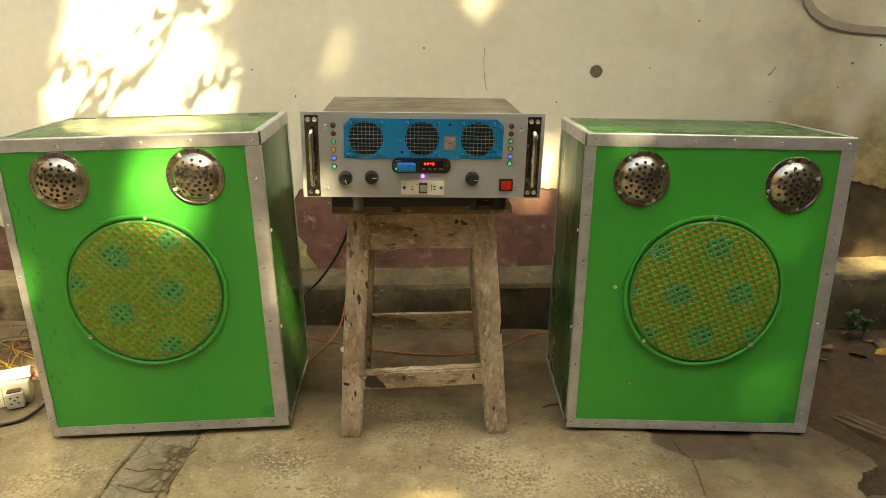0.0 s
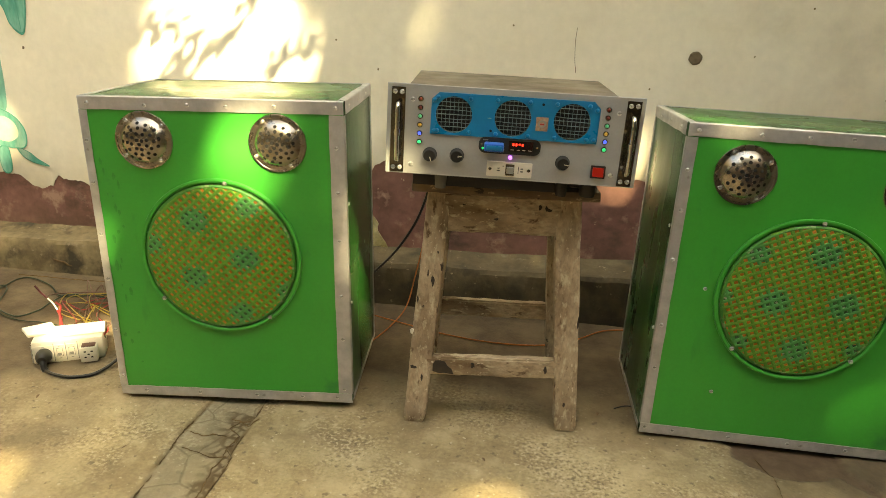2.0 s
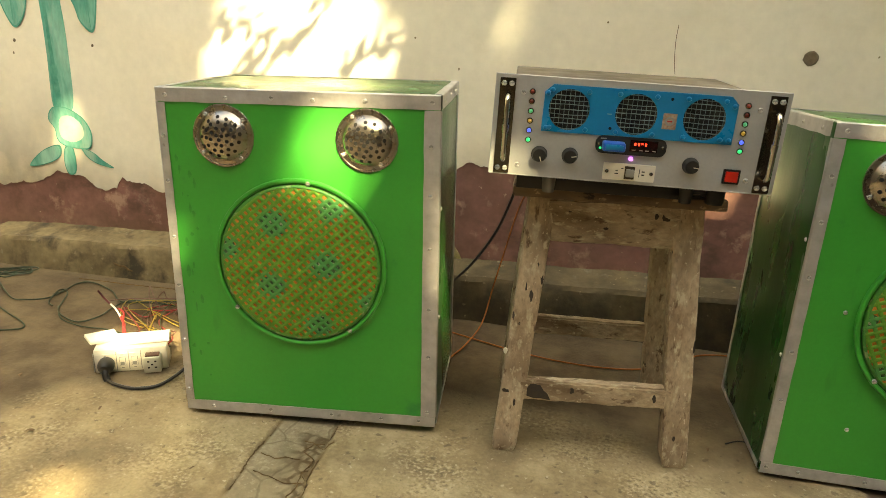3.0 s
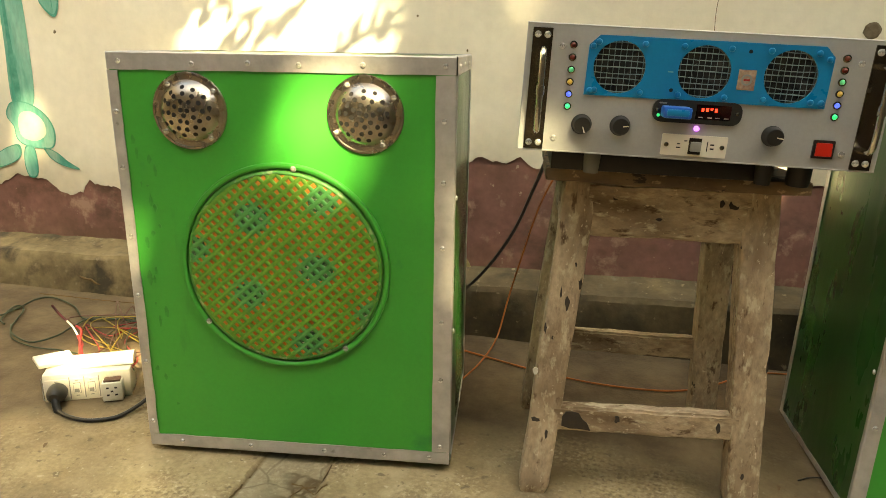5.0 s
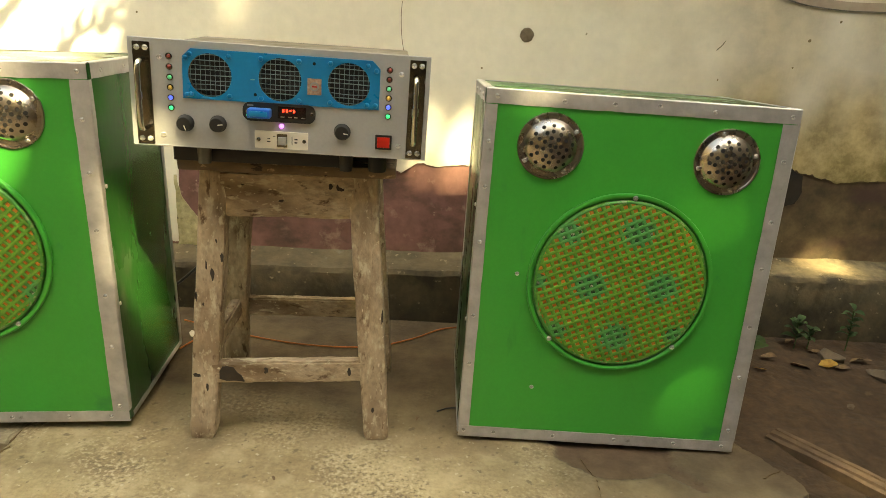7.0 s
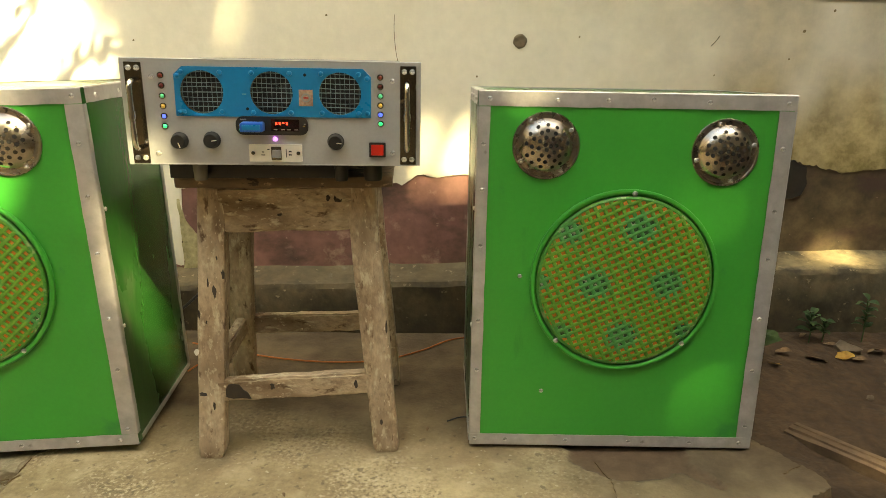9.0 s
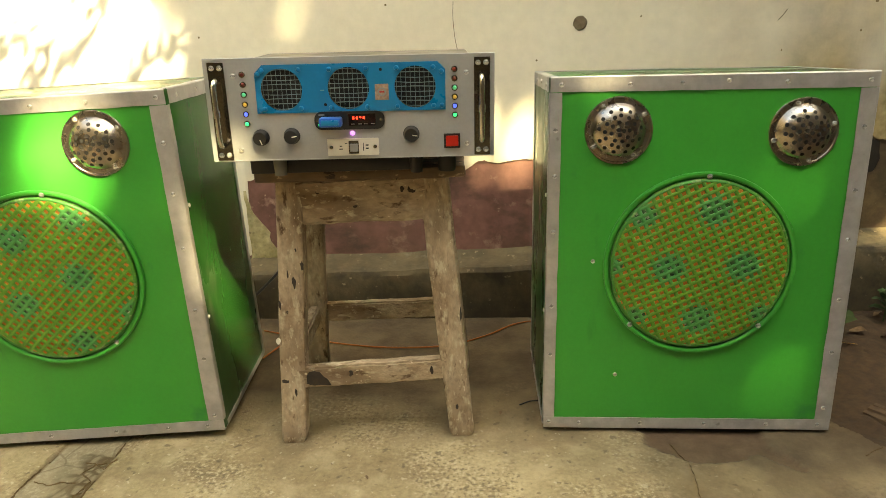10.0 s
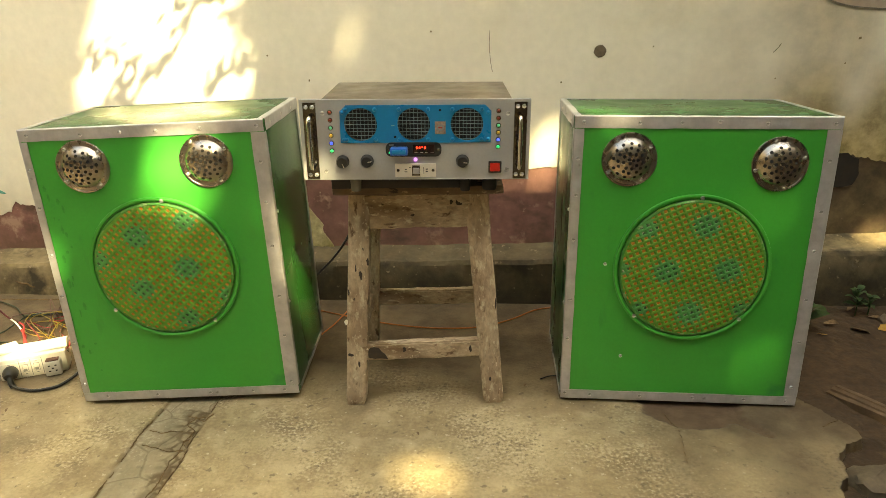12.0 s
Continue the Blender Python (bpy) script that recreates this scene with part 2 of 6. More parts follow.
M_BLUE = surface("blue enamel", (0.005, 0.20, 0.44), (0.005, 0.175, 0.39), 8, 0.33, bump=0.05, fine=150, vary=0.06)
M_PLATE = surface("dark handle plate", (0.22, 0.185, 0.14), (0.16, 0.13, 0.10), 20, 0.2, metal=1.0, bump=0.05, vary=0.15)
M_FAN = surface("black fan plastic", (0.012, 0.013, 0.016), (0.009, 0.01, 0.012), 20, 0.5, bump=0)
M_WIRE = surface("galvanised wire", (0.34, 0.43, 0.45), (0.26, 0.34, 0.37), 40, 0.35, metal=0.6, bump=0)
M_BLACK = surface("black plastic", (0.014, 0.013, 0.012), (0.020, 0.018, 0.016), 14, 0.42, bump=0.05, vary=0.15)
M_BLACKBOX = surface("dusty black metal", (0.010, 0.008, 0.006), (0.018, 0.013, 0.009), 10, 0.5, bump=0.08, vary=0.3)
M_WHITE = surface("white plastic", (0.74, 0.69, 0.59), (0.68, 0.63, 0.54), 12, 0.4, bump=0.05, vary=0.06, stain=(0.5, 0.45, 0.36), stain_scale=30, stain_at=0.68, stain_soft=0.1)
M_GREY = surface("grey plastic", (0.30, 0.29, 0.27), (0.24, 0.23, 0.21), 20, 0.5, bump=0.05, vary=0.1)
M_DARKGREY = surface("dusty dark rubber", (0.17, 0.155, 0.13), (0.12, 0.11, 0.09), 30, 0.6, bump=0.1)
M_REDPL = surface("red plastic", (0.50, 0.025, 0.015), (0.42, 0.02, 0.012), 20, 0.3, bump=0)
M_WOOD = surface("flaking beige paint on old wood", (0.49, 0.38, 0.262), (0.29, 0.205, 0.13), 13, 0.75, bump=0.9, fine=120, vary=0.38, stain=(0.17, 0.11, 0.062), stain_scale=15, stain_at=0.54, stain_soft=0.16, depth=0.003, stretch=(1, 1, 0.5))


def flecked(m, colour, scale, at, soft, stretch):
    """Scatters chips or scrapes of another tone over a material."""
    n, ln = m.node_tree.nodes, m.node_tree.links.new
    bs = n["Principled BSDF"]
    tc, mp, t, r, x = n.new("ShaderNodeTexCoord"), n.new("ShaderNodeMapping"), n.new("ShaderNodeTexNoise"), n.new("ShaderNodeMapRange"), n.new("ShaderNodeMix")
    mp.inputs["Scale"].default_value = stretch
    mp.inputs["Location"].default_value = (scale * 0.37, 1.9, 0.6)
    t.inputs["Scale"].default_value, t.inputs["Detail"].default_value, t.inputs["Roughness"].default_value = scale, 7.0, 0.6
    r.inputs["From Min"].default_value, r.inputs["From Max"].default_value = at, at + soft
    x.data_type = "RGBA"
    x.inputs["B"].default_value = (*colour, 1)
    ln(tc.outputs["Object"], mp.inputs["Vector"]), ln(mp.outputs[0], t.inputs["Vector"]), ln(t.outputs["Fac"], r.inputs["Value"])
    ln(r.outputs["Result"], x.inputs["Factor"]), ln(bs.inputs["Base Color"].links[0].from_socket, x.inputs["A"])
    ln(x.outputs["Result"], bs.inputs["Base Color"])


flecked(M_WOOD, (0.50, 0.42, 0.29), 70, 0.55, 0.10, (1, 1, 0.45))
flecked(M_WOOD, (0.12, 0.070, 0.036), 60, 0.585, 0.08, (1, 1, 0.4))
flecked(M_WOOD, (0.60, 0.50, 0.36), 140, 0.63, 0.05, (1, 1, 0.6))
flecked(M_WOOD, (0.03, 0.02, 0.011), 48, 0.685, 0.02, (1, 1, 0.5))
M_STOOLCHIP = surface("bare blackened wood", (0.022, 0.015, 0.010), (0.040, 0.027, 0.016), 60, 0.7, bump=0.3, vary=0.3)
M_WOODTOP = surface("dark worn seat board", (0.17, 0.11, 0.06), (0.075, 0.047, 0.026), 12, 0.7, bump=0.5, fine=60, vary=0.3, stain=(0.28, 0.21, 0.13), stain_scale=12, stain_at=0.6, stain_soft=0.06, stretch=(0.4, 1, 1))
flecked(M_GREEN, (0.034, 0.23, 0.036), 11, 0.64, 0.12, (1.6, 1, 0.3))
flecked(M_GREEN, (0.09, 0.30, 0.08), 60, 0.735, 0.02, (1, 1, 1))
flecked(M_LEDGE, (0.045, 0.034, 0.018), 8, 0.50, 0.14, (1, 1, 1))
flecked(M_LEDGE, (0.23, 0.18, 0.11), 42, 0.63, 0.06, (1, 1, 1))
flecked(M_MAROON, (0.07, 0.038, 0.028), 6, 0.53, 0.16, (1, 1, 1.6))
flecked(M_MAROON, (0.38, 0.27, 0.20), 40, 0.68, 0.03, (1, 1, 1))
flecked(M_WOODTOP, (0.36, 0.25, 0.15), 55, 0.58, 0.04, (0.5, 1, 1))
flecked(M_WOODTOP, (0.03, 0.018, 0.01), 40, 0.58, 0.03, (0.5, 1, 1))
M_MURAL = surface("teal mural paint", (0.06, 0.31, 0.235), (0.28, 0.52, 0.42), 14, 0.85, bump=0.2, fine=60, vary=0.22, stretch=(1, 1, 0.3), stain=(0.58, 0.60, 0.48), stain_scale=9, stain_at=0.52, stain_soft=0.3)
M_MURALPALE = surface("pale teal of a painted sun spot", (0.62, 0.62, 0.50), (0.42, 0.53, 0.42), 30, 0.85, bump=0.2, vary=0.2)
M_MURALDARK = surface("dark teal brush line", (0.045, 0.25, 0.185), (0.12, 0.37, 0.28), 22, 0.8, bump=0.1, vary=0.15)
M_MURALGREY = surface("faded rose-grey mural paint", (0.33, 0.25, 0.20), (0.36, 0.31, 0.235), 10, 0.85, bump=0.2, vary=0.12)
M_STAIN = surface("brown crumbled mortar", (0.21, 0.16, 0.10), (0.11, 0.08, 0.05), 60, 0.9, bump=0.5, vary=0.3)
M_CAVITY = surface("broken plaster cavity", (0.016, 0.012, 0.008), (0.028, 0.02, 0.013), 20, 0.95, bump=0.5)
M_LEAF = surface("leaf", (0.045, 0.095, 0.018), (0.065, 0.12, 0.025), 9, 0.5, bump=0.1, vary=0.2)
M_SEEDLING = surface("seedling leaf", (0.022, 0.05, 0.010), (0.04, 0.07, 0.016), 30, 0.85, bump=0.15, vary=0.3)
M_DRYLEAF = surface("dry leaf", (0.20, 0.125, 0.06), (0.08, 0.045, 0.022), 40, 0.8, bump=0.3, vary=0.3)
M_YELLEAF = surface("yellow fallen leaf", (0.42, 0.25, 0.03), (0.28, 0.14, 0.02), 50, 0.7, bump=0.3, vary=0.3)
M_BARK = surface("bark", (0.12, 0.085, 0.055), (0.08, 0.055, 0.036), 9, 0.9, bump=0.8, vary=0.3, stretch=(1, 1, 0.3), depth=0.01)
M_ORANGEWIRE = surface("orange wire", (0.55, 0.16, 0.02), (0.45, 0.12, 0.015), 20, 0.5, bump=0)
M_REDWIRE = surface("red wire", (0.30, 0.022, 0.024), (0.20, 0.015, 0.016), 20, 0.5, bump=0)
M_REDDARK = surface("dark red tape", (0.10, 0.012, 0.015), (0.05, 0.01, 0.012), 40, 0.5, bump=0)
M_YELWIRE = surface("yellow wire", (0.36, 0.26, 0.035), (0.26, 0.18, 0.025), 20, 0.5, bump=0)
M_GREENWIRE = surface("green wire", (0.035, 0.052, 0.024), (0.022, 0.034, 0.016), 20, 0.5, bump=0)
M_BROWNWIRE = surface("brown wire", (0.14, 0.06, 0.04), (0.10, 0.045, 0.03), 20, 0.5, bump=0)
M_STONE = surface("pale stone", (0.13, 0.095, 0.06), (0.08, 0.058, 0.036), 12, 0.9, bump=0.6, vary=0.3)
M_PLANK = surface("weathered plank", (0.17, 0.105, 0.055), (0.085, 0.05, 0.026), 9, 0.8, bump=0.4, vary=0.25)
G_PURPLE = glow("violet light", (0.50, 0.10, 0.95), 0.55)
G_RED = glow("red digits", (1.0, 0.03, 0.02), 0.5)
G_BLUE = glow("blue light", (0.05, 0.09, 1.0), 0.24)
G_GREEN = glow("green light", (0.05, 0.85, 0.30), 0.09)
G_BLUEUSB = glow("blue stick lit from within", (0.02, 0.10, 0.42), 0.015)
L_RED = surface("red lens", (0.22, 0.03, 0.02), (0.16, 0.02, 0.015), 20, 0.15, bump=0)
G_GREENDIM = glow("faint green light", (0.10, 0.50, 0.24), 0.03)
G_AMBER = glow("faint amber light", (0.50, 0.30, 0.05), 0.03)



# ---- shaping helpers ----
def part(name, bm, material, parent=None, label="", smooth=True, at=None):
    """Links a bmesh as one mesh object, under a thing or a part."""
    me = bpy.data.meshes.new(name)
    bmesh.ops.recalc_face_normals(bm, faces=bm.faces)
    bm.to_mesh(me)
    bm.free()
    if smooth:
        me.shade_smooth()
        me.set_sharp_from_angle(angle=radians(38))
    for m in material if isinstance(material, (list, tuple)) else [material]:
        me.materials.append(m)
    ob = new(name, me)
    if parent:
        ob.parent = parent
    if at is not None:
        ob.matrix_basis = at
    if label:
        ob["label"] = label
    return ob


def thing(name, m, label, category, group="", kind=""):
    ob = new(name)
    ob.empty_display_size = 0.05
    ob.matrix_basis = m
    return tagged(ob, label, category, group, kind)


def box(x0, x1, y0, y1, z0, z1, bevel=0.0, seg=2, bm=None):
    bm = bm or bmesh.new()
    r = bmesh.ops.create_cube(bm, size=1.0, matrix=Matrix.Translation(((x0 + x1) / 2, (y0 + y1) / 2, (z0 + z1) / 2)) @ Matrix.Diagonal((x1 - x0, y1 - y0, z1 - z0, 1)))
    if bevel:
        edges = {e for v in r["verts"] for e in v.link_edges}
        bmesh.ops.bevel(bm, geom=list(edges), offset=bevel, segments=seg, affect="EDGES", profile=0.6)
    return bm


def lathe(profile, n=40, m=None, bm=None):
    """Turns (radius, height) pairs about the z axis."""
    bm = bm or bmesh.new()
    m = m or Matrix()
    rings = []
    for r, h in profile:
        if r < 1e-6:
            rings.append([bm.verts.new(m @ Vector((0, 0, h)))])
        else:
            rings.append([bm.verts.new(m @ Vector((r * math.cos(2 * math.pi * k / n), r * math.sin(2 * math.pi * k / n), h))) for k in range(n)])
    for a, b in zip(rings, rings[1:]):
        for k in range(n):
            q = [a[k % len(a)], a[(k + 1) % len(a)], b[(k + 1) % len(b)], b[k % len(b)]]
            q = list(dict.fromkeys(q))
            if len(q) > 2:
                bm.faces.new(q)
    return bm


FRONT = pose(0, 0, 0, 90)  # turns local z towards -y, out of a front face


def out(x, z, y=0.0):
    return pose(x, y, z) @ FRONT


def tube(points, r, n=8, steps=6, bm=None, closed_ends=True):
    """A round cord along smooth points."""
    bm = bm or bmesh.new()
    p = [Vector(q) for q in points]
    if steps > 1 and len(p) > 2:
        q = [p[0] * 2 - p[1]] + p + [p[-1] * 2 - p[-2]]
        path = []
        for i in range(1, len(q) - 2):
            a, b, c, d = q[i - 1:i + 3]
            for k in range(steps):
                t = k / steps
                path.append(0.5 * (2 * b + (c - a) * t + (2 * a - 5 * b + 4 * c - d) * t * t + (3 * b - a - 3 * c + d) * t ** 3))
        path.append(p[-1])
    else:
        path = p
    last, side = None, None
    for i, c in enumerate(path):
        way = (path[min(i + 1, len(path) - 1)] - path[max(i - 1, 0)]).normalized()
        if side is None:
            side = way.orthogonal().normalized()
        side = (side - way * side.dot(way)).normalized()
        up = way.cross(side)
        rad = r[i] if isinstance(r, list) else r
        ring = [bm.verts.new(c + rad * (math.cos(2 * math.pi * k / n) * side + math.sin(2 * math.pi * k / n) * up)) for k in range(n)]
        if last:
            for k in range(n):
                bm.faces.new((last[k], last[(k + 1) % n], ring[(k + 1) % n], ring[k]))
        elif closed_ends:
            bm.faces.new(ring[::-1])
        last = ring
    if closed_ends:
        bm.faces.new(last)
    return bm


def plate(outline, holes, y0, y1):
    """A flat plate in the xz plane, from y0 (front) to y1 (back), with holes through it."""
    bm = bmesh.new()
    loops = []
    for loop in [outline] + holes:
        vs = [bm.verts.new((x, y0, z)) for x, z in loop]
        loops.append(vs)
        for a, b in zip(vs, vs[1:] + vs[:1]):
            bm.edges.new((a, b))
    bmesh.ops.triangle_fill(bm, use_beauty=True, use_dissolve=False, edges=bm.edges[:])
    back = {v: bm.verts.new((v.co.x, y1, v.co.z)) for vs in loops for v in vs}
    for f in list(bm.faces):
        bm.faces.new([back[v] for v in reversed(f.verts)])
    for vs in loops:
        for a, b in zip(vs, vs[1:] + vs[:1]):
            bm.faces.new((a, b, back[b], back[a]))
    return bm


def circle(x, z, r, n=36):
    return [(x + r * math.cos(2 * math.pi * k / n), z + r * math.sin(2 * math.pi * k / n)) for k in range(n)]


def rounded(x0, x1, z0, z1, r, n=5):
    pts = []
    for cx, cz, a in ((x1 - r, z1 - r, 0), (x0 + r, z1 - r, 90), (x0 + r, z0 + r, 180), (x1 - r, z0 + r, 270)):
        pts += [(cx + r * math.cos(radians(a + 90 * k / n)), cz + r * math.sin(radians(a + 90 * k / n))) for k in range(n + 1)]
    return pts


def screw_bm(r, h, n=12):
    return lathe([(r, 0), (r, h * 0.35), (r * 0.8, h * 0.8), (r * 0.4, h), (0, h)], n)


def wobble(bm, amount, scale, seed=0.0, keep=None):
    for v in bm.verts:
        if keep and keep(v.co):
            continue
        d = noise.noise_vector(v.co * scale + Vector((seed, seed * 1.7, 3.1)))
        v.co += d * amount
    return bm


# ---- ground, floor, wall ----
WALL_Y, WALL_SLOPE = 2.19, 0.022


def wy(x):
    return WALL_Y + WALL_SLOPE * x


def interp(x, pts):
    return float(np.interp(x, [p[0] for p in pts], [p[1] for p in pts]))


def sheet(name, xs, ys, height, attributes, material):
    """A height field on a grid; attributes: name -> function of (x, y)."""
    verts, tags = [], {k: [] for k in attributes}
    for y in ys:
        for x in xs:
            z, info = height(x, y)
            verts.append((info.get("x", x), y, z))
            for k in attributes:
                tags[k].append(info.get(k, 0.0))
    w = len(xs)
    faces = [(j * w + i, j * w + i + 1, (j + 1) * w + i + 1, (j + 1) * w + i) for j in range(len(ys) - 1) for i in range(w - 1)]
    me = bpy.data.meshes.new(name)
    me.from_pydata(verts, [], faces)
    for k in attributes:
        me.attributes.new(k, "FLOAT", "POINT").data.foreach_set("value", tags[k])
    me.shade_smooth()
    me.set_sharp_from_angle(angle=radians(42))
    me.materials.append(material)
    return new(name, me)


EDGE = [(-6, 1.0), (0.2, 0.92), (0.9, 0.88), (1.20, 0.895), (1.243, 0.912), (1.277, 0.934), (1.354, 0.954), (1.389, 0.973), (1.401, 1.003), (1.417, 1.028), (1.455, 1.021), (1.494, 0.994), (1.536, 0.980), (1.57, 0.943), (1.67, 0.90), (2.3, 0.85)]
STRIP_L = [(0.121, -0.552), (1.103, -0.632), (1.220, -0.645), (1.303, -0.651), (1.361, -0.649), (1.821, -0.632)]
STRIP_R = [(0.121, -0.432), (1.093, -0.497), (1.165, -0.499), (1.243, -0.510), (1.332, -0.517), (1.426, -0.523), (1.821, -0.522)]
CRACKS = [[(0.599, 1.484), (0.609, 1.452), (0.619, 1.423), (0.622, 1.374), (0.617, 1.327), (0.616, 1.284)], [(0.953, 1.458), (0.977, 1.477), (0.997, 1.488)],
          [(-0.625, 1.241), (-0.586, 1.232), (-0.548, 1.221), (-0.517, 1.230)], [(-0.638, 1.298), (-0.603, 1.288), (-0.584, 1.298), (-0.551, 1.297)],
          [(-0.525, 1.363), (-0.547, 1.356), (-0.557, 1.328), (-0.524, 1.304), (-0.530, 1.251), (-0.521, 1.215), (-0.528, 1.188), (-0.519, 1.147), (-0.514, 1.104), (-0.522, 1.021)],
          [(-0.509, 1.371), (-0.519, 1.342), (-0.549, 1.360), (-0.570, 1.362)], [(-0.522, 1.301), (-0.517, 1.271), (-0.533, 1.260), (-0.503, 1.226), (-0.500, 1.191)]]


def near_line(x, y, line):
    d = 9.0
    for (ax, ay), (bx, by) in zip(line, line[1:]):
        t = max(0, min(1, ((x - ax) * (bx - ax) + (y - ay) * (by - ay)) / ((bx - ax) ** 2 + (by - ay) ** 2)))
        d = min(d, math.hypot(x - ax - t * (bx - ax), y - ay - t * (by - ay)))
    return d


def floor_height(x, y):
    big = noise.noise(Vector((x * 1.7, y * 1.7, 0.3)))
    mid = noise.noise(Vector((x * 11, y * 11, 1.3)))
    z = 0.002 * big + 0.0009 * mid
    info = {}
    # soil left and right; the rise past y 1.44 also paints shade
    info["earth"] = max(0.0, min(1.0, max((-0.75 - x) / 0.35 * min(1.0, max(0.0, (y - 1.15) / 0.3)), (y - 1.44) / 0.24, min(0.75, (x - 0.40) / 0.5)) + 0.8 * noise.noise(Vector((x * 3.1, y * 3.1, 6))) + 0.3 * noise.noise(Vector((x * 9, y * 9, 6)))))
    if x > 0.4 and y > 1.2:
        z -= 0.018 * min(1, (x - 0.4) / 0.5) * min(1, (y - 1.2) / 0.7)
    jag = 0.012 * noise.noise(Vector((x * 22, y * 22, 5))) + 0.006 * noise.noise(Vector((x * 60, y * 60, 8)))
    over = x + jag - interp(y, EDGE)
    if over > 0.0085:
        return -0.09, {"crack": 1.0, "earth": 1.0, "patch": 1.0}
    if over > 0:
        info["x"] = x - over
        info["earth"] = 1.0
    crack = 0.0
    left = interp(y, STRIP_L) + 0.004 * noise.noise(Vector((0, y * 9, 2)))
    right = interp(y, STRIP_R) + 0.006 * noise.noise(Vector((0, y * 13, 4)))
    for c, wdt in ((left, 0.005), (right, 0.006 + 0.006 * max(0, noise.noise(Vector((1, y * 10, 7)))))):
        crack = max(crack, 1 - abs(x - c) / wdt)
    if left < x < right:
        z -= 0.004
        info["strip"] = 1.0
        if 1.05 < y < 1.39:
            info["rubble"] = max(0.0, min(1.0, 1.25 - (right - x) / (0.070 if y > 1.22 else 0.045) + 0.9 * noise.noise(Vector((x * 40, y * 40, 1)))))
    for line in CRACKS:
        if abs(x - line[0][0]) < 0.2 and abs(y - line[0][1]) < 0.35:
            d = near_line(x + 0.006 * noise.noise(Vector((x * 40, y * 40, 2))), y, line)
            crack = max(crack, (1 - d / 0.006) * 0.5)
    # broken top skin beside the right-hand loudspeaker
    e = ((x - 0.667) / 0.115) ** 2 + ((y - 1.525) / 0.105) ** 2 + 0.55 * noise.noise(Vector((x * 14, y * 14, 3))) + 0.2 * noise.noise(Vector((x * 50, y * 50, 3)))
    e2 = ((x - 0.783 + 0.8 * (y - 1.451)) / 0.022) ** 2 + ((y - 1.451) / 0.045) ** 2 + 0.5 * noise.noise(Vector((x * 20, y * 20, 3)))
    e = min(e, e2)
    if e < 1.15:
        k = max(0.0, min(1.0, (1.15 - e) / 0.18))
        z -= 0.007 * k
        info["patch"] = k
    crack = max(0.0, min(1.0, crack))
    info["crack"] = crack
    return z - 0.004 * crack, info


fine_x = np.arange(-1.55, 1.18, 0.0075)
fine_y = np.concatenate((np.arange(0.72, 1.15, 0.0075), np.arange(1.15, 1.56, 0.0045), np.arange(1.56, 1.95, 0.0075)))
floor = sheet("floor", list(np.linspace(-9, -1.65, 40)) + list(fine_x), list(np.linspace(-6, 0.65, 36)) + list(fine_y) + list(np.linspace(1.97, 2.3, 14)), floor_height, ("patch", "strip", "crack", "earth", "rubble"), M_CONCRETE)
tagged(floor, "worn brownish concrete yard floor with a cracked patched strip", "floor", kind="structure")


def crack_line(pts, width, seed):
    """A thin jagged line of dark soil that fills a crack in the concrete."""
    r = random.Random(seed)
    path = []
    for (ax, ay), (bx, by) in zip(pts, pts[1:]):
        n = max(2, int(math.hypot(bx - ax, by - ay) / 0.007))
        path += [(ax + (bx - ax) * k / n, ay + (by - ay) * k / n) for k in range(n)]
    path.append(pts[-1])
    bm = bmesh.new()
    last = None
    for i, (x, y) in enumerate(path):
        x0, y0 = path[max(i - 1, 0)]
        x1, y1 = path[min(i + 1, len(path) - 1)]
        l = math.hypot(x1 - x0, y1 - y0) or 1
        nx, ny = -(y1 - y0) / l, (x1 - x0) / l
        j = r.uniform(-0.0013, 0.0013)
        w = width * (0.35 + 0.9 * abs(noise.noise(Vector((x * 45, y * 45, seed)))) + 0.35 * r.random())
        z = floor_height(x, y)[0] + 0.0022
        row = [bm.verts.new((x + nx * (j + w * q), y + ny * (j + w * q), z + (0.0004 if q == 0 else -0.003))) for q in (-1, 0, 1)]
        if last:
            bm.faces.new((last[0], last[1], row[1], row[0])), bm.faces.new((last[1], last[2], row[2], row[1]))
        last = row
    return tagged(part("floor_crack", bm, M_CRACK), "dark soil-filled crack in the concrete floor", "crack", "cracks in the floor", "structure")


for k, line in enumerate(CRACKS):
    crack_line(line, 0.0035 if k == 4 else (0.0010 if k < 2 else 0.0022), k + 1)
crack_line([(x, y) for y, x in STRIP_L[:1] + [(0.62, -0.594), (0.87, -0.614)] + STRIP_L[1:5]], 0.0026, 21)
crack_line([(x, y) for y, x in [(0.62, -0.464), (0.87, -0.482)] + STRIP_R[1:6]], 0.0024, 22)


def dirt_height(x, y):
    k = max(0.0, min(1.0, (x - 0.80) / 0.10)) * max(0.0, min(1.0, (3.2 - y) / 0.3))
    z = -0.13 + 0.101 * k
    if k > 0:
        z += 0.05 * max(0, min(1, (y - 1.55) / 0.6)) + k * (0.012 * noise.noise(Vector((x * 4, y * 4, 0))) + 0.006 * noise.noise(Vector((x * 15, y * 15, 0))) + 0.003 * noise.noise(Vector((x * 45, y * 45, 0))))
        z += 0.05 * max(0, min(1, (x - 1.5) / 1.5))
    return z, {}


ground = sheet("ground", [-400, -60, -12, 0.0] + list(np.arange(0.84, 2.2, 0.015)) + [2.5, 3, 4, 8, 60, 400], [-400, -60, -12, -3, 0.0, 0.6] + list(np.arange(0.9, 2.3, 0.015)) + [2.6, 4, 12, 60, 400], dirt_height, (), M_DIRT)
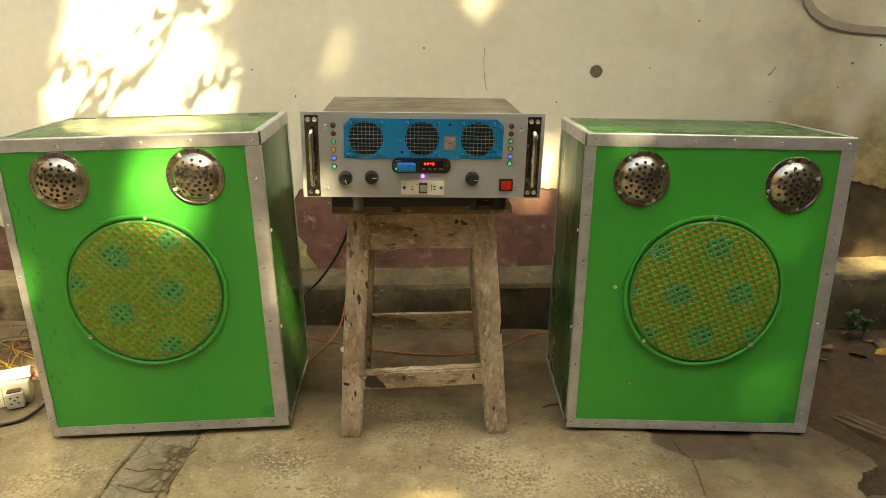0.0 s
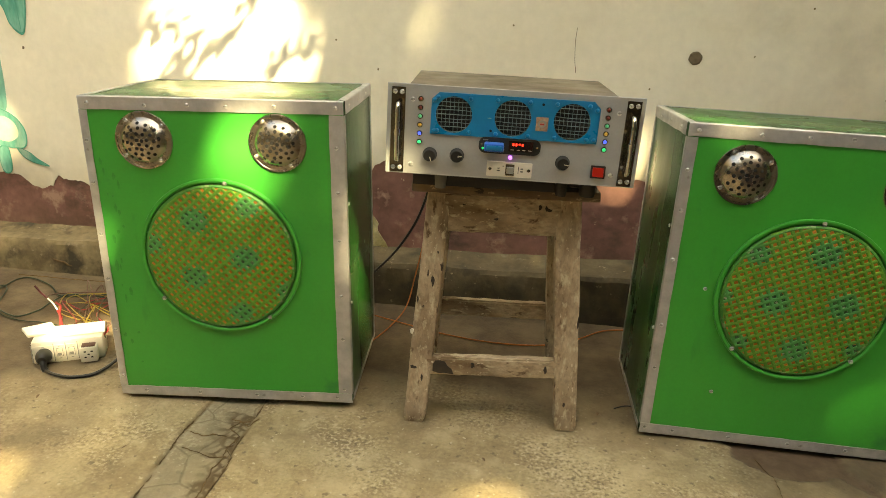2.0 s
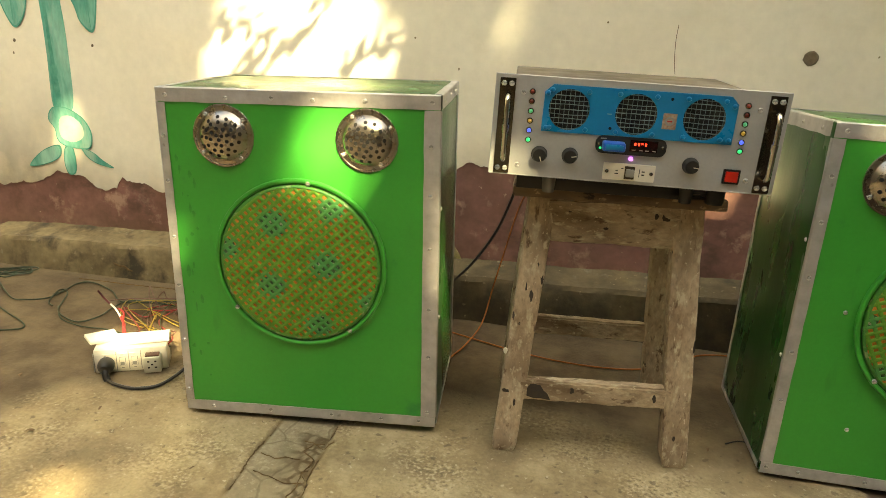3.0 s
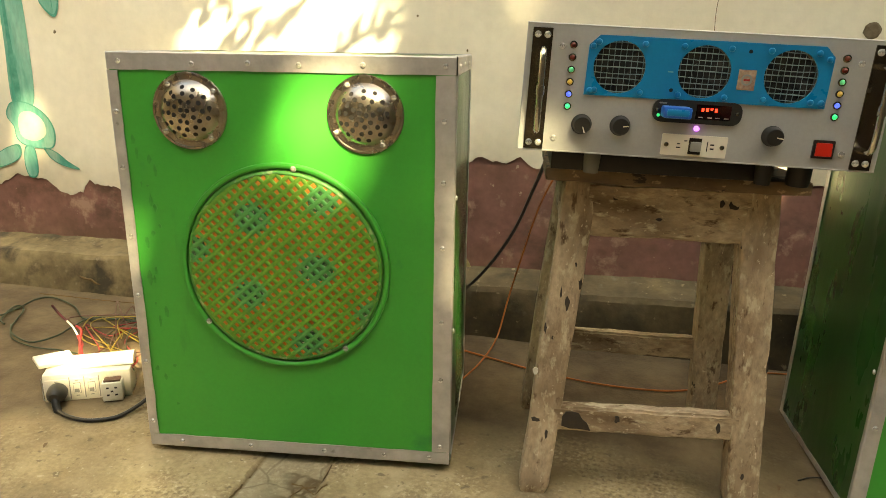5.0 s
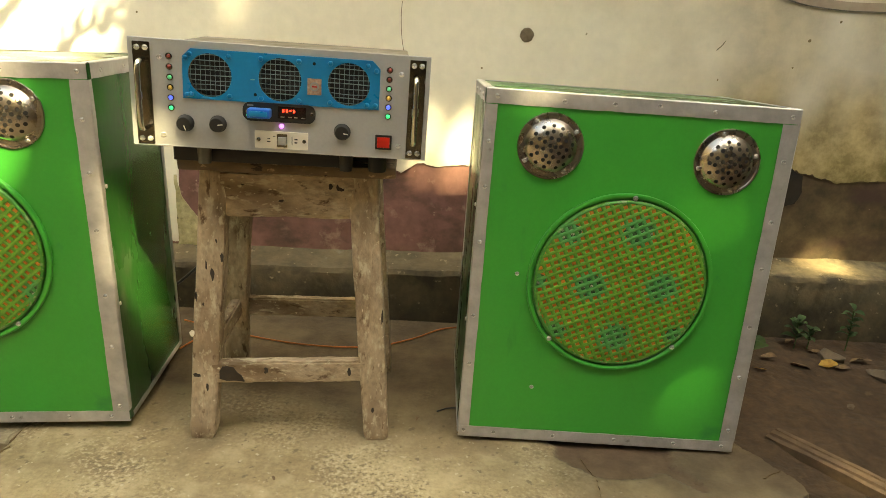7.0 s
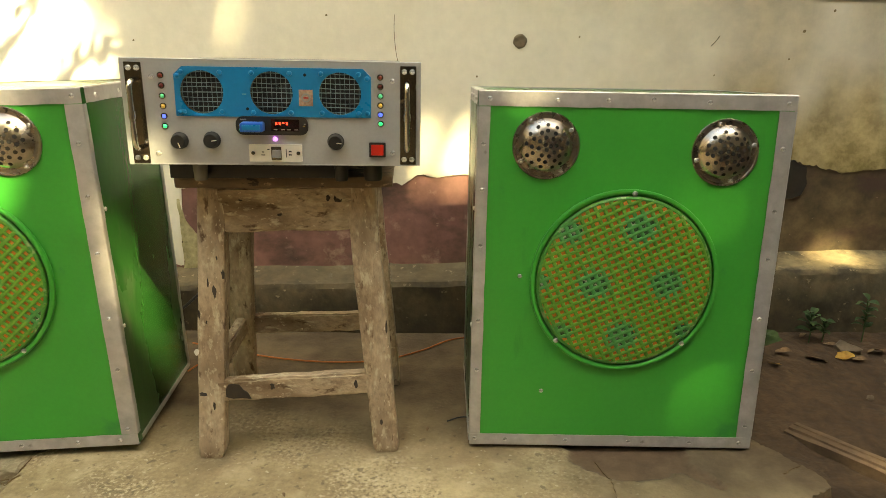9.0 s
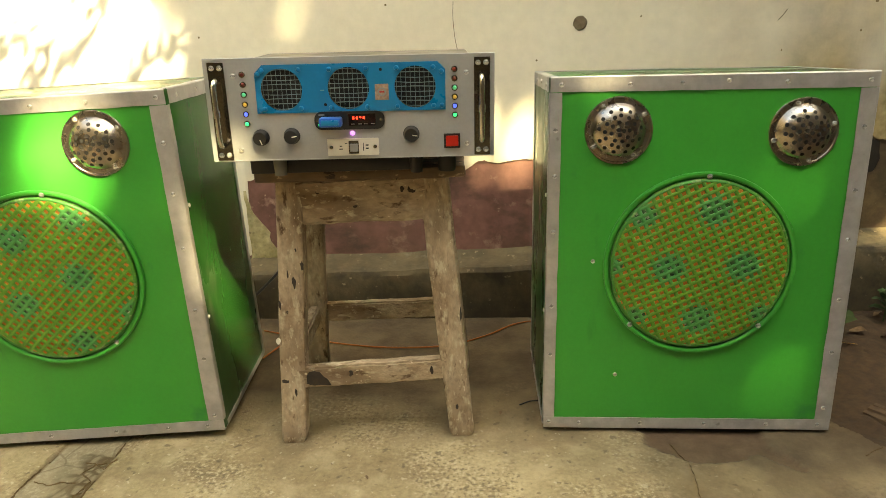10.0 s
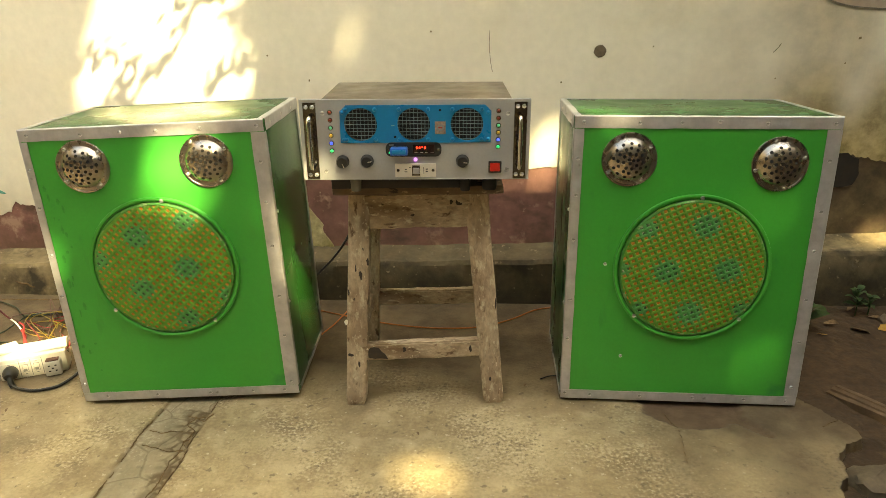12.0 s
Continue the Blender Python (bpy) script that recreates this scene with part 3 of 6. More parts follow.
tagged(ground, "bare brown earth beside the concrete yard", "ground", kind="structure")

# wall body (maroon dado level)
bm = bmesh.new()
xs = list(np.linspace(-6, -2.4, 10)) + list(np.arange(-2.35, 1.8, 0.03)) + list(np.linspace(1.85, 6, 10))
# unseen upper wall, raised to 4.4 m to block the sky behind
zs = [-0.3] + list(np.arange(0.0, 0.62, 0.03)) + [0.8, 1.2, 2.0, 2.6, 4.4]
grid = {}
tags = bm.verts.layers.float.new("grime")
for i, x in enumerate(xs):
    for j, z in enumerate(zs):
        v = grid[i, j] = bm.verts.new((x, wy(x) + 0.0035 + 0.0005 * noise.noise(Vector((x * 9, z * 9, 0))), z))
        g = max(0.0, min(1.0, (x - 0.80) / 0.25)) + max(0, (0.22 - z) / 0.25) * 0.8 + 0.25 * noise.noise(Vector((x * 5, z * 5, 2)))
        v[tags] = max(0.0, min(1.0, g))
for i in range(len(xs) - 1):
    for j in range(len(zs) - 1):
        bm.faces.new((grid[i, j], grid[i + 1, j], grid[i + 1, j + 1], grid[i, j + 1]))
bk = [bm.verts.new((x, wy(x) + 0.23, z)) for x, z in ((xs[0], zs[0]), (xs[-1], zs[0]), (xs[-1], zs[-1]), (xs[0], zs[-1]))]
bm.faces.new(bk)
top = [grid[i, len(zs) - 1] for i in range(len(xs))]
bm.faces.new(top + [bk[2], bk[3]])
wall = part("wall_north", bm, M_MAROON, smooth=True)
tagged(wall, "old masonry wall with peeling maroon dado paint", "wall", kind="structure")

# unseen walls added to block low skylight and deepen the shade
for nm, x0, x1, y0, y1, h in (("wall_east", 3.4, 3.6, -6.2, 2.6, 4.0), ("wall_south", -5.2, 3.6, -3.6, -3.4, 5.0), ("wall_west", -5.4, -5.2, -6.4, 2.6, 6.0)):
    tagged(part(nm, box(x0, x1, y0, y1, -0.3, h, 0.01), M_YARD), "plain unseen yard wall added to block skylight", "wall", kind="structure")

# cream coat with its peeled lower edge
PEEL = [(-6, 0.06), (-2.16, 0.07), (-2.145, 0.16), (-2.115, 0.255), (-2.07, 0.245), (-2.02, 0.262), (-1.97, 0.262), (-1.92, 0.272), (-1.85, 0.308), (-1.80, 0.312), (-1.74, 0.305), (-1.69, 0.268), (-1.65, 0.262), (-1.615, 0.272), (-1.59, 0.318), (-1.565, 0.297), (-1.5, 0.298), (-1.45, 0.27), (-1.3, 0.30), (-0.9, 0.26), (-0.6, 0.16), (-0.512, 0.16), (-0.503, 0.392), (-0.477, 0.388), (-0.46, 0.43), (-0.40, 0.452), (-0.34, 0.442), (-0.30, 0.456), (-0.26, 0.432), (-0.2, 0.44), (0.05, 0.42), (0.14, 0.40), (0.16, 0.418), (0.19, 0.432), (0.24, 0.424), (0.32, 0.432), (0.40, 0.43), (0.9, 0.46), (1.15, 0.47), (1.3, 0.455), (1.36, 0.435), (1.45, 0.45), (1.6, 0.43), (6, 0.44)]
bm = bmesh.new()
moss = bm.verts.layers.float.new("moss")
grime = bm.verts.layers.float.new("grime")
cols = []
for x in list(np.linspace(-6, -2.4, 20)) + list(np.arange(-2.38, 1.7, 0.009)) + list(np.linspace(1.75, 6, 20)):
    lo = interp(x, PEEL) + 0.010 * noise.noise(Vector((x * 28, 0, 0))) + 0.005 * noise.noise(Vector((x * 90, 4, 0)))
    col = []
    for j, t in enumerate((0, 0, 0.02, 0.05, 0.09, 0.14, 0.2, 0.28, 0.38, 0.5, 0.75, 1)):
        z = lo + (2.6 - lo) * t if j < 11 else 4.4
        y = wy(x) + (0.0025 if j == 0 else 0.0) + 0.0008 * noise.noise(Vector((x * 3, z * 3, 7)))
        v = bm.verts.new((x, y, z))
        side = max(0.0, min(1.0, (x - 0.75) / 0.45))
        n1 = noise.noise(Vector((x * 3.5, z * 3.5, 1))) + 0.6 * noise.noise(Vector((x * 12, z * 12, 1)))
        v[moss] = max(0.0, min(0.85, side * (0.95 - (z - 0.5) / 0.26) + 0.5 * n1 * side))
        # yellowing, plus the tree shade on the right put into the colour
        age_and_shade = 0.42 * max(0.0, min(1.0, (x - 0.10) / 1.1)) * (0.75 + 0.5 * n1)
        v[grime] = max(0.0, min(0.7, age_and_shade + side * (0.45 + 0.4 * n1) * max(0, 1 - (z - 0.45) / 0.85) + max(0.0, min(1.0, (-1.58 - x) / 0.3)) * max(0.0, min(1.0, (0.62 - z) / 0.4)) * (0.75 + 0.6 * n1) + 0.35 * max(0, 0.1 - (z - lo)) / 0.1 * (0.5 + n1)))
        col.append(v)
    cols.append(col)
for a, b in zip(cols, cols[1:]):
    for j in range(len(a) - 1):
        bm.faces.new((a[j], b[j], b[j + 1], a[j + 1]))
coat = part("wall_coat", bm, M_CREAM)
tagged(coat, "aged cream limewash flaking off above the maroon band", "wall paint", kind="structure")


def flake(name, pts, material, label, category, lift=0.003, wander=0.006, thick=0.003, kind="structure"):
    """A thin layer on the wall with the given outline in (x, z)."""
    outline = []
    for (ax, az), (bx, bz) in zip(pts, pts[1:] + pts[:1]):
        steps = max(1, int(math.hypot(bx - ax, bz - az) / 0.012))
        for k in range(steps):
            x, z = ax + (bx - ax) * k / steps, az + (bz - az) * k / steps
            n = noise.noise_vector(Vector((x * 30, z * 30, 6)))
            outline.append((x + n.x * wander, z + n.y * wander))
    bm = plate(outline, [], -thick, 0)
    for v in bm.verts:
        v.co.y += wy(v.co.x) - lift
    return tagged(part(name, bm, material), label, category, kind=kind)


def spline(pts, n=8):
    """Closed smooth outline through (x, z) points."""
    res = []
    for i in range(len(pts)):
        a, b, c, d = (Vector(pts[(i + k) % len(pts)]) for k in (-1, 0, 1, 2))
        for k in range(n):
            t = k / n
            q = 0.5 * (2 * b + (c - a) * t + (2 * a - 5 * b + 4 * c - d) * t * t + (3 * b - a - 3 * c + d) * t ** 3)
            res.append((q.x, q.y))
    return res


flake("paint_remnant", [(-0.515, 0.148), (-0.42, 0.150), (-0.426, 0.165), (-0.452, 0.200), (-0.449, 0.230), (-0.472, 0.262), (-0.488, 0.280), (-0.500, 0.305), (-0.506, 0.36), (-0.516, 0.36)], M_REMNANT, "mossy scrap of cream limewash left on the maroon band", "paint scrap", lift=-0.003)
# flat patch: the dark inside the broken plaster is put into its colour
flake("wall_cavity", [(1.14, 0.36), (1.25, 0.37), (1.265, 0.41), (1.255, 0.455), (1.22, 0.475), (1.14, 0.47)], M_CAVITY, "dark broken cavity in the plaster", "wall cavity", lift=0.0015, thick=0.002)
hole_bm = lathe([(0.0, 0.0), (0.010, 0.0004), (0.0145, 0.0016), (0.0185, 0.0)], 24)
for v in hole_bm.verts:
    q = 1 + 0.22 * noise.noise(Vector((v.co.x * 160, v.co.y * 160, 4)))
    v.co.x, v.co.y = v.co.x * q, v.co.y * q
tagged(part("wall_plug", hole_bm, M_STAIN, at=out(0.464, 0.79, wy(0.464) - 0.0005)), "round grey plugged hole in the cream wall", "plugged hole", kind="structure")
tagged(part("plaster_crack", tube([(0.131, wy(0.13), 0.86), (0.129, wy(0.13), 0.82), (0.132, wy(0.13), 0.77), (0.138, wy(0.13), 0.735)], 0.0009, 5), M_STAIN), "thin dark vertical crack in the plaster", "crack", kind="structure")
tagged(part("plaster_crack", tube([(-2.26, wy(-2.26), 0.07), (-2.275, wy(-2.27), 0.2), (-2.27, wy(-2.27), 0.33), (-2.285, wy(-2.28), 0.43)], 0.003, 5), M_CAVITY), "thin dark vertical crack in the plaster", "crack", kind="structure")
for ax, az, bx, bz in ((0.985, 0.80, 0.965, 0.775),):
    tagged(part("plaster_scratch", tube([(ax, wy(ax), az), ((ax + bx) / 2 + 0.002, wy(ax), (az + bz) / 2), (bx, wy(bx), bz)], 0.0012, 5), M_LEDGE), "short slanting scratch in the limewash", "scratch", kind="structure")

rs = random.Random(17)
for x, z, r in [(-1.93, 0.74, 0.006), (-1.94, 0.70, 0.005), (-1.64, 0.735, 0.005), (-2.12, 0.64, 0.005), (-2.14, 0.47, 0.009), (-2.13, 0.455, 0.006), (-2.08, 0.33, 0.007), (-2.25, 0.30, 0.009), (1.20, 0.81, 0.004), (1.17, 0.74, 0.003), (0.98, 0.70, 0.003), (1.27, 0.86, 0.004), (-0.45, 0.72, 0.004), (-0.58, 0.80, 0.003), (0.62, 0.80, 0.003), (0.75, 0.93, 0.003), (-0.05, 0.86, 0.003), (0.35, 0.70, 0.003)]:
    blot = lathe([(0, 0.0006), (r, 0.0)], 9)
    for v in blot.verts:
        v.co.x *= 1 + 0.5 * noise.noise(Vector((x * 50, z * 50, v.co.y * 200)))
    tagged(part("paint_blemish", blot, M_STAIN if r > 0.0045 else M_LEDGE, at=out(x, z, wy(x) - 0.002) @ pose(0, 0, 0, 0, 0, rs.uniform(0, 90)) @ Matrix.Diagonal((1, rs.uniform(0.5, 1), 1, 1))), "small dark chip in the limewash", "paint chip", "chips in the limewash", "structure")

# ledge along the foot of the wall
LEDGE_H = [(-2.3, 0.01), (-2.2, 0.05), (-2.08, 0.092), (-1.8, 0.107), (0, 0.142), (0.3, 0.152), (1.36, 0.195), (6, 0.2)]
bm = bmesh.new()
damp_and_shade = bm.verts.layers.float.new("damp_and_shade")
rows_ = []
for x in list(np.arange(-2.3, 1.75, 0.02)) + [2.2, 3, 6]:
    h = interp(x, LEDGE_H) + 0.004 * noise.noise(Vector((x * 6, 0, 0)))
    yf = wy(x) - 0.115 + 0.006 * noise.noise(Vector((x * 4, 3, 0)))
    sec = [(yf - 0.012, -0.12), (yf - 0.006, 0.0), (yf, h * 0.5), (yf + 0.002, h - 0.012), (yf + 0.012, h), (yf + 0.05, h + 0.003), (yf + 0.10, h + 0.012), (wy(x) + 0.01, h + 0.022)]
    row = []
    for k, (y, z) in enumerate(sec):
        v = bm.verts.new((x + 0.003 * noise.noise(Vector((x * 30, z * 30, k))), y + 0.004 * noise.noise(Vector((x * 18, z * 18, 1))), z + (0.003 * noise.noise(Vector((x * 22, y * 22, 4))) if k > 1 else 0)))
        # front darkens towards the floor; the top is darkened behind the stool for shade
        v[damp_and_shade] = (max(0.0, min(1.0, 1.0 - z / h * 0.4 + 0.45 * noise.noise(Vector((x * 6, z * 6, 8))))) if k < 4 else 0.1 + 0.55 * max(0.0, 1.0 - (x / 0.7) ** 4)) * (0.15 if x < -0.9 else 1)
        row.append(v)
    rows_.append(row)
for a, b in zip(rows_, rows_[1:]):
    for k in range(len(a) - 1):
        bm.faces.new((a[k], b[k], b[k + 1], a[k + 1]))
bm.faces.new(rows_[0])
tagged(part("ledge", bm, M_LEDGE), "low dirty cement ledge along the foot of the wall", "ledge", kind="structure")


gouge = [(x, wy(x) - 0.117 + 0.010 * (z < 0.03), z) for x, z in ((-1.569, 0.047), (-1.55, 0.042), (-1.53, 0.039), (-1.505, 0.030), (-1.483, 0.022))]
tagged(part("ledge_gouge", wobble(tube(gouge, 0.0034, 7, 8), 0.006, 45, 2), M_CRACK), "dark gouge in the face of the cement ledge", "gouge", kind="structure")


# ---- loudspeakers ----
def trim_strip(p, q, flange_a, flange_b, wa, wb, seed):
    """An aluminium angle from p to q, with two flanges that run wa and wb wide along the given directions."""
    p, q, a, b = Vector(p), Vector(q), Vector(flange_a), Vector(flange_b)
    out_n = -(a + b)
    bm = bmesh.new()
    n = 26
    rows = []
    for k in range(n + 1):
        c = p.lerp(q, k / n)
        j1 = 0.0015 * noise.noise(c * 26 + Vector((seed, 0, 0)))
        j2 = 0.0015 * noise.noise(c * 26 + Vector((0, seed, 5)))
        da, db = (0.0013 * noise.noise(c * 34 + Vector((seed, q_, 2))) for q_ in (0, 9))
        lift = 0.0016
        c = c + out_n * lift
        rows.append([bm.verts.new(v) for v in (c + a * (wa + lift + j1) - b * j2 * 0.6 + b * 0.0013, c + a * (wa + lift + j1) - b * j2 * 0.6, c + a * wa * 0.5 - b * da, c + a * 0.002, c + b * 0.002, c + b * wb * 0.5 - a * db, c + b * (wb + lift + j2) - a * j1 * 0.6, c + b * (wb + lift + j2) - a * j1 * 0.6 + a * 0.0013)])
    for r, s in zip(rows, rows[1:]):
        for k in range(7):
            bm.faces.new((r[k], r[k + 1], s[k + 1], s[k]))
    return bm


def loudspeaker(m, w, h, d, ring_x, ring_z, ring_turn, mesh_angles, tweeters, side_left, side_right, patches, studs, label, seed):
    rnd = random.Random(seed)
    ob = thing("loudspeaker", m, label, "loudspeaker", "pair of loudspeakers")
    x0, x1 = -w / 2, w / 2
    part("body", box(x0, x1, 0.001, d, 0, h, 0.003), M_GREEN_SHADED, ob, "worn green painted plywood box, shade in its tone")
    part("front_board", box(x0 + 0.003, x1 - 0.003, -0.0025, 0.004, 0.004, h - 0.004, 0.001, 1), M_GREEN, ob, "bright green painted front board")
    X, Y, Z = Vector((1, 0, 0)), Vector((0, 1, 0)), Vector((0, 0, 1))
    e = 0.003
    strips = [((x0, -e, h), (x1, -e, h), Y, -Z, 0.006, 0.026), ((x0, -e, 0), (x1, -e, 0), Z, Y, 0.023, 0.006),
              ((x0, -e - 0.0008, 0.024), (x0, -e - 0.0008, h - 0.027), X, Y, side_left, 0.008), ((x1, -e - 0.0008, 0.024), (x1, -e - 0.0008, h - 0.027), -X, Y, side_right, 0.012),
              ((x1, 0.008, h), (x1, d, h), -X, -Z, 0.014, 0.026), ((x0, 0.008, h), (x0, d, h), X, -Z, 0.014, 0.026),
              ((x1, d, 0.0), (x1, d, h - 0.028), -X, -Y, 0.014, 0.016), ((x0, d, 0.0), (x0, d, h - 0.028), X, -Y, 0.014, 0.016),
              ((x0, d, h), (x1, d, h), -Y, -Z, 0.006, 0.02), ((x1, 0.012, 0), (x1, d, 0), -X, Z, 0.01, 0.012), ((x0, 0.012, 0), (x0, d, 0), X, Z, 0.01, 0.012)]
    for k, (p, q, a, b, wa, wb) in enumerate(strips):
        part("trim", trim_strip(p, q, a, b, wa, wb, seed + k * 3.3), M_TRIM, ob, "dented aluminium angle trim")
    rivet = part("rivet", screw_bm(0.0042, 0.0028), M_SCREW, ob, "bright screw head", at=out(x0 + 0.02, h - 0.013, -0.0055))
    spots = [(x, h - 0.014 + rnd.uniform(-0.004, 0.004)) for x in (x0 + 0.14, x0 + 0.23, x0 + 0.31, x0 + 0.41, x1 - 0.016)]
    spots += [(x + rnd.uniform(-0.01, 0.01), 0.012) for x in (x0 + 0.07, x0 + 0.2, x0 + 0.32, x0 + 0.44, x1 - 0.03)]
    spots += [(x0 + side_left * 0.5, z + rnd.uniform(-0.02, 0.02)) for z in (0.03, 0.17, 0.28, 0.4, 0.51, 0.62)]
    spots += [(x1 - side_right * 0.55, z + rnd.uniform(-0.02, 0.02)) for z in (0.03, 0.15, 0.27, 0.39, 0.5, 0.62)]
    more = [out(x, z, -0.0055) for x, z in spots] + [out(x, z, -0.0025) for x, z in studs]
    for s_x in (x0, x1):
        sgn = -1 if s_x < 0 else 1
        more += [pose(s_x + sgn * 0.0016, y, z) @ pose(0, 0, 0, 0, 90 * sgn, 0) for y, z in ((0.05, h - 0.014), (0.16, h - 0.013), (0.27, h - 0.014), (0.012, 0.25), (0.014, 0.48))]
    for pm in more:
        r = rivet.copy()
        scene.collection.objects.link(r)
        r.matrix_basis = pm
    # woofer grille: pressed ring with a raised bead, domed wire mesh over cloth
    R = 0.1632
    ring = lathe([(0.1772, 0.0), (0.1778, 0.0060), (0.1770, 0.0084), (0.1754, 0.0092), (0.1730, 0.0088), (0.1706, 0.0080), (0.1690, 0.0066), (0.1684, 0.0)], 80)
    grille = part("grille", ring, M_GREEN, ob, "round green grille ring", at=out(ring_x, ring_z, -0.0025))
    cloth_z = [(0, 0.0142), (0.06, 0.0135), (0.11, 0.0118), (0.15, 0.0094), (0.1600, 0.0086)]
    part("cloth", lathe([(r, z) for r, z in cloth_z], 48), M_ORANGE, grille, "orange cloth behind the wire")
    for px, pz, pr in patches:
        pr *= 0.88
        blob = lathe([(0, 0.0), (pr * 0.5, 0.0), (pr, 0.0)], 14)
        for v in blob.verts:
            q = 1 + 0.3 * noise.noise(Vector((v.co.x * 60 + px * 40, v.co.y * 60, pz * 30)))
            v.co.x, v.co.y = v.co.x * q * 1.12 + px, v.co.y * q * 0.9 + pz
            l = math.hypot(v.co.x, v.co.y)
            v.co.z = interp(l, cloth_z) + 0.0003
            if l > 0.159:
                v.co.x, v.co.y = v.co.x * 0.159 / l, v.co.y * 0.159 / l
        part("print", blob, M_TEAL, grille, "dark flower print on the cloth")
    for lay, (ang, pitch, width) in enumerate(mesh_angles):
        ca, sa = math.cos(radians(ang)), math.sin(radians(ang))
        k0 = int(R / pitch)
        for k in range(-k0, k0 + 1):
            off = k * pitch + 0.002
            half = math.sqrt(max(0, R ** 2 - off ** 2))
            if half < 0.02:
                continue
            bm = bmesh.new()
            mark = bm.verts.layers.float.new("print")
            last = None
            nseg = max(4, int(half * 2 / 0.007))
            for i in range(nseg + 1):
                t = -half + 2 * half * i / nseg
                l = math.sqrt(t * t + off * off)
                z = interp(l, [(0, 0.0168), (0.06, 0.0160), (0.11, 0.0142), (0.145, 0.0122), (0.156, 0.0110), (R, 0.0088)]) - 0.00012 * lay
                wv = 0.0005 * noise.noise(Vector((t * 50, off * 90, seed)))
                wd = width * (1 + 0.12 * noise.noise(Vector((t * 160, off * 90, seed + 3))))
                sec = [(-wd / 2, -0.0026), (-wd / 2.25, -0.0005), (-wd / 3.6, 0.0003), (wd / 3.6, 0.0003), (wd / 2.25, -0.0005), (wd / 2, -0.0026)]
                rowv = [bm.verts.new((t * ca - (off + u + wv) * sa, t * sa + (off + u + wv) * ca, z + v_)) for u, v_ in sec]
                mx, mz = t * ca - off * sa, t * sa + off * ca
                tone = max(max(0.0, min(1.0, 2.6 - 2.0 * math.hypot((mx - px) / 1.1, mz - pz) / pr)) for px, pz, pr in patches)
                for v in rowv:
                    v[mark] = tone
                if last:
                    for q in range(5):
                        bm.faces.new((last[q], last[q + 1], rowv[q + 1], rowv[q]))
                last = rowv
            part("strand", bm, M_STRANDUP if lay == 0 else M_STRAND, grille)
    skirt = lathe([(0.1646, 0.0), (0.1650, 0.0050), (0.1646, 0.0082), (0.1630, 0.0100), (0.1604, 0.0106), (0.1590, 0.0098)], 180)
    for v in skirt.verts:
        if v.co.z > 0.004:
            a = math.atan2(v.co.y, v.co.x)
            q = 1 + 0.0030 * noise.noise(Vector((math.cos(a) * 22, math.sin(a) * 22, seed)))
            v.co.x, v.co.y = v.co.x * q, v.co.y * q
            v.co.z += 0.0009 * noise.noise(Vector((math.cos(a) * 30, math.sin(a) * 30, seed + 5)))
    part("skirt", skirt, M_RIM, grille, "chipped turned-down rim of the wire")
    for turn in ring_turn:
        a = radians(turn)
        part("screw", screw_bm(0.0050, 0.0038), M_SCREW, grille, "bright screw", at=pose(0.1702 * math.cos(a), 0.1702 * math.sin(a), 0.0074))
    # tweeters
    for tx, tz, turn in tweeters:
        rim = lathe([(0.0605, 0.0), (0.0612, 0.002), (0.060, 0.0042), (0.057, 0.0042), (0.0555, 0.0028), (0.049, 0.0028), (0.0475, 0.0045), (0.0455, 0.0075), (0.041, 0.0125), (0.034, 0.0172), (0.025, 0.0205), (0.013, 0.0225), (0, 0.023)], 56)
        tw = part("tweeter", rim, M_CHROME, ob, "perforated chrome tweeter dome", at=out(tx, tz, -0.0025) @ pose(0, 0, 0, 0, 0, turn))
        disc = None
        prof = [(0, 0.023), (0.013, 0.0225), (0.025, 0.0205), (0.034, 0.0172), (0.041, 0.0125), (0.0455, 0.0075)]
        for rad, cnt in ((0.006, 3), (0.0165, 8), (0.0275, 12), (0.0375, 13)):
            for k in range(cnt):
                a = 2 * math.pi * (k + 0.37 * (cnt % 5)) / cnt + rnd.uniform(-0.06, 0.06)
                r2 = rad + rnd.uniform(-0.0012, 0.0012)
                slope = (interp(r2 + 0.001, prof) - interp(r2 - 0.001, prof)) / 0.002
                nrm = Vector((-slope * math.cos(a), -slope * math.sin(a), 1)).normalized()
                mm = Matrix.Translation(Vector((r2 * math.cos(a), r2 * math.sin(a), interp(r2, prof))) + nrm * 0.0005) @ nrm.to_track_quat("Z", "Y").to_matrix().to_4x4()
                if disc is None:
                    disc = part("hole", lathe([(0, 0), (0.0038, 0)], 12), M_HOLE, tw, at=mm)
                else:
                    c = disc.copy()
                    scene.collection.objects.link(c)
                    c.matrix_basis = mm
        for k in range(4):
            a = radians(28 + 90 * k)
            part("screw", screw_bm(0.0041, 0.0036), M_SCREW, tw, "bright screw", at=pose(0.0525 * math.cos(a), 0.0525 * math.sin(a), 0.0028))
    for fx in (x0 + 0.05, x1 - 0.04):
        for fy in (0.05, d - 0.05):
            part("foot", box(fx - 0.022, fx + 0.022, fy - 0.022, fy + 0.022, -0.016, 0.001, 0.002), M_GREEN, ob, "green wooden foot")
    return ob


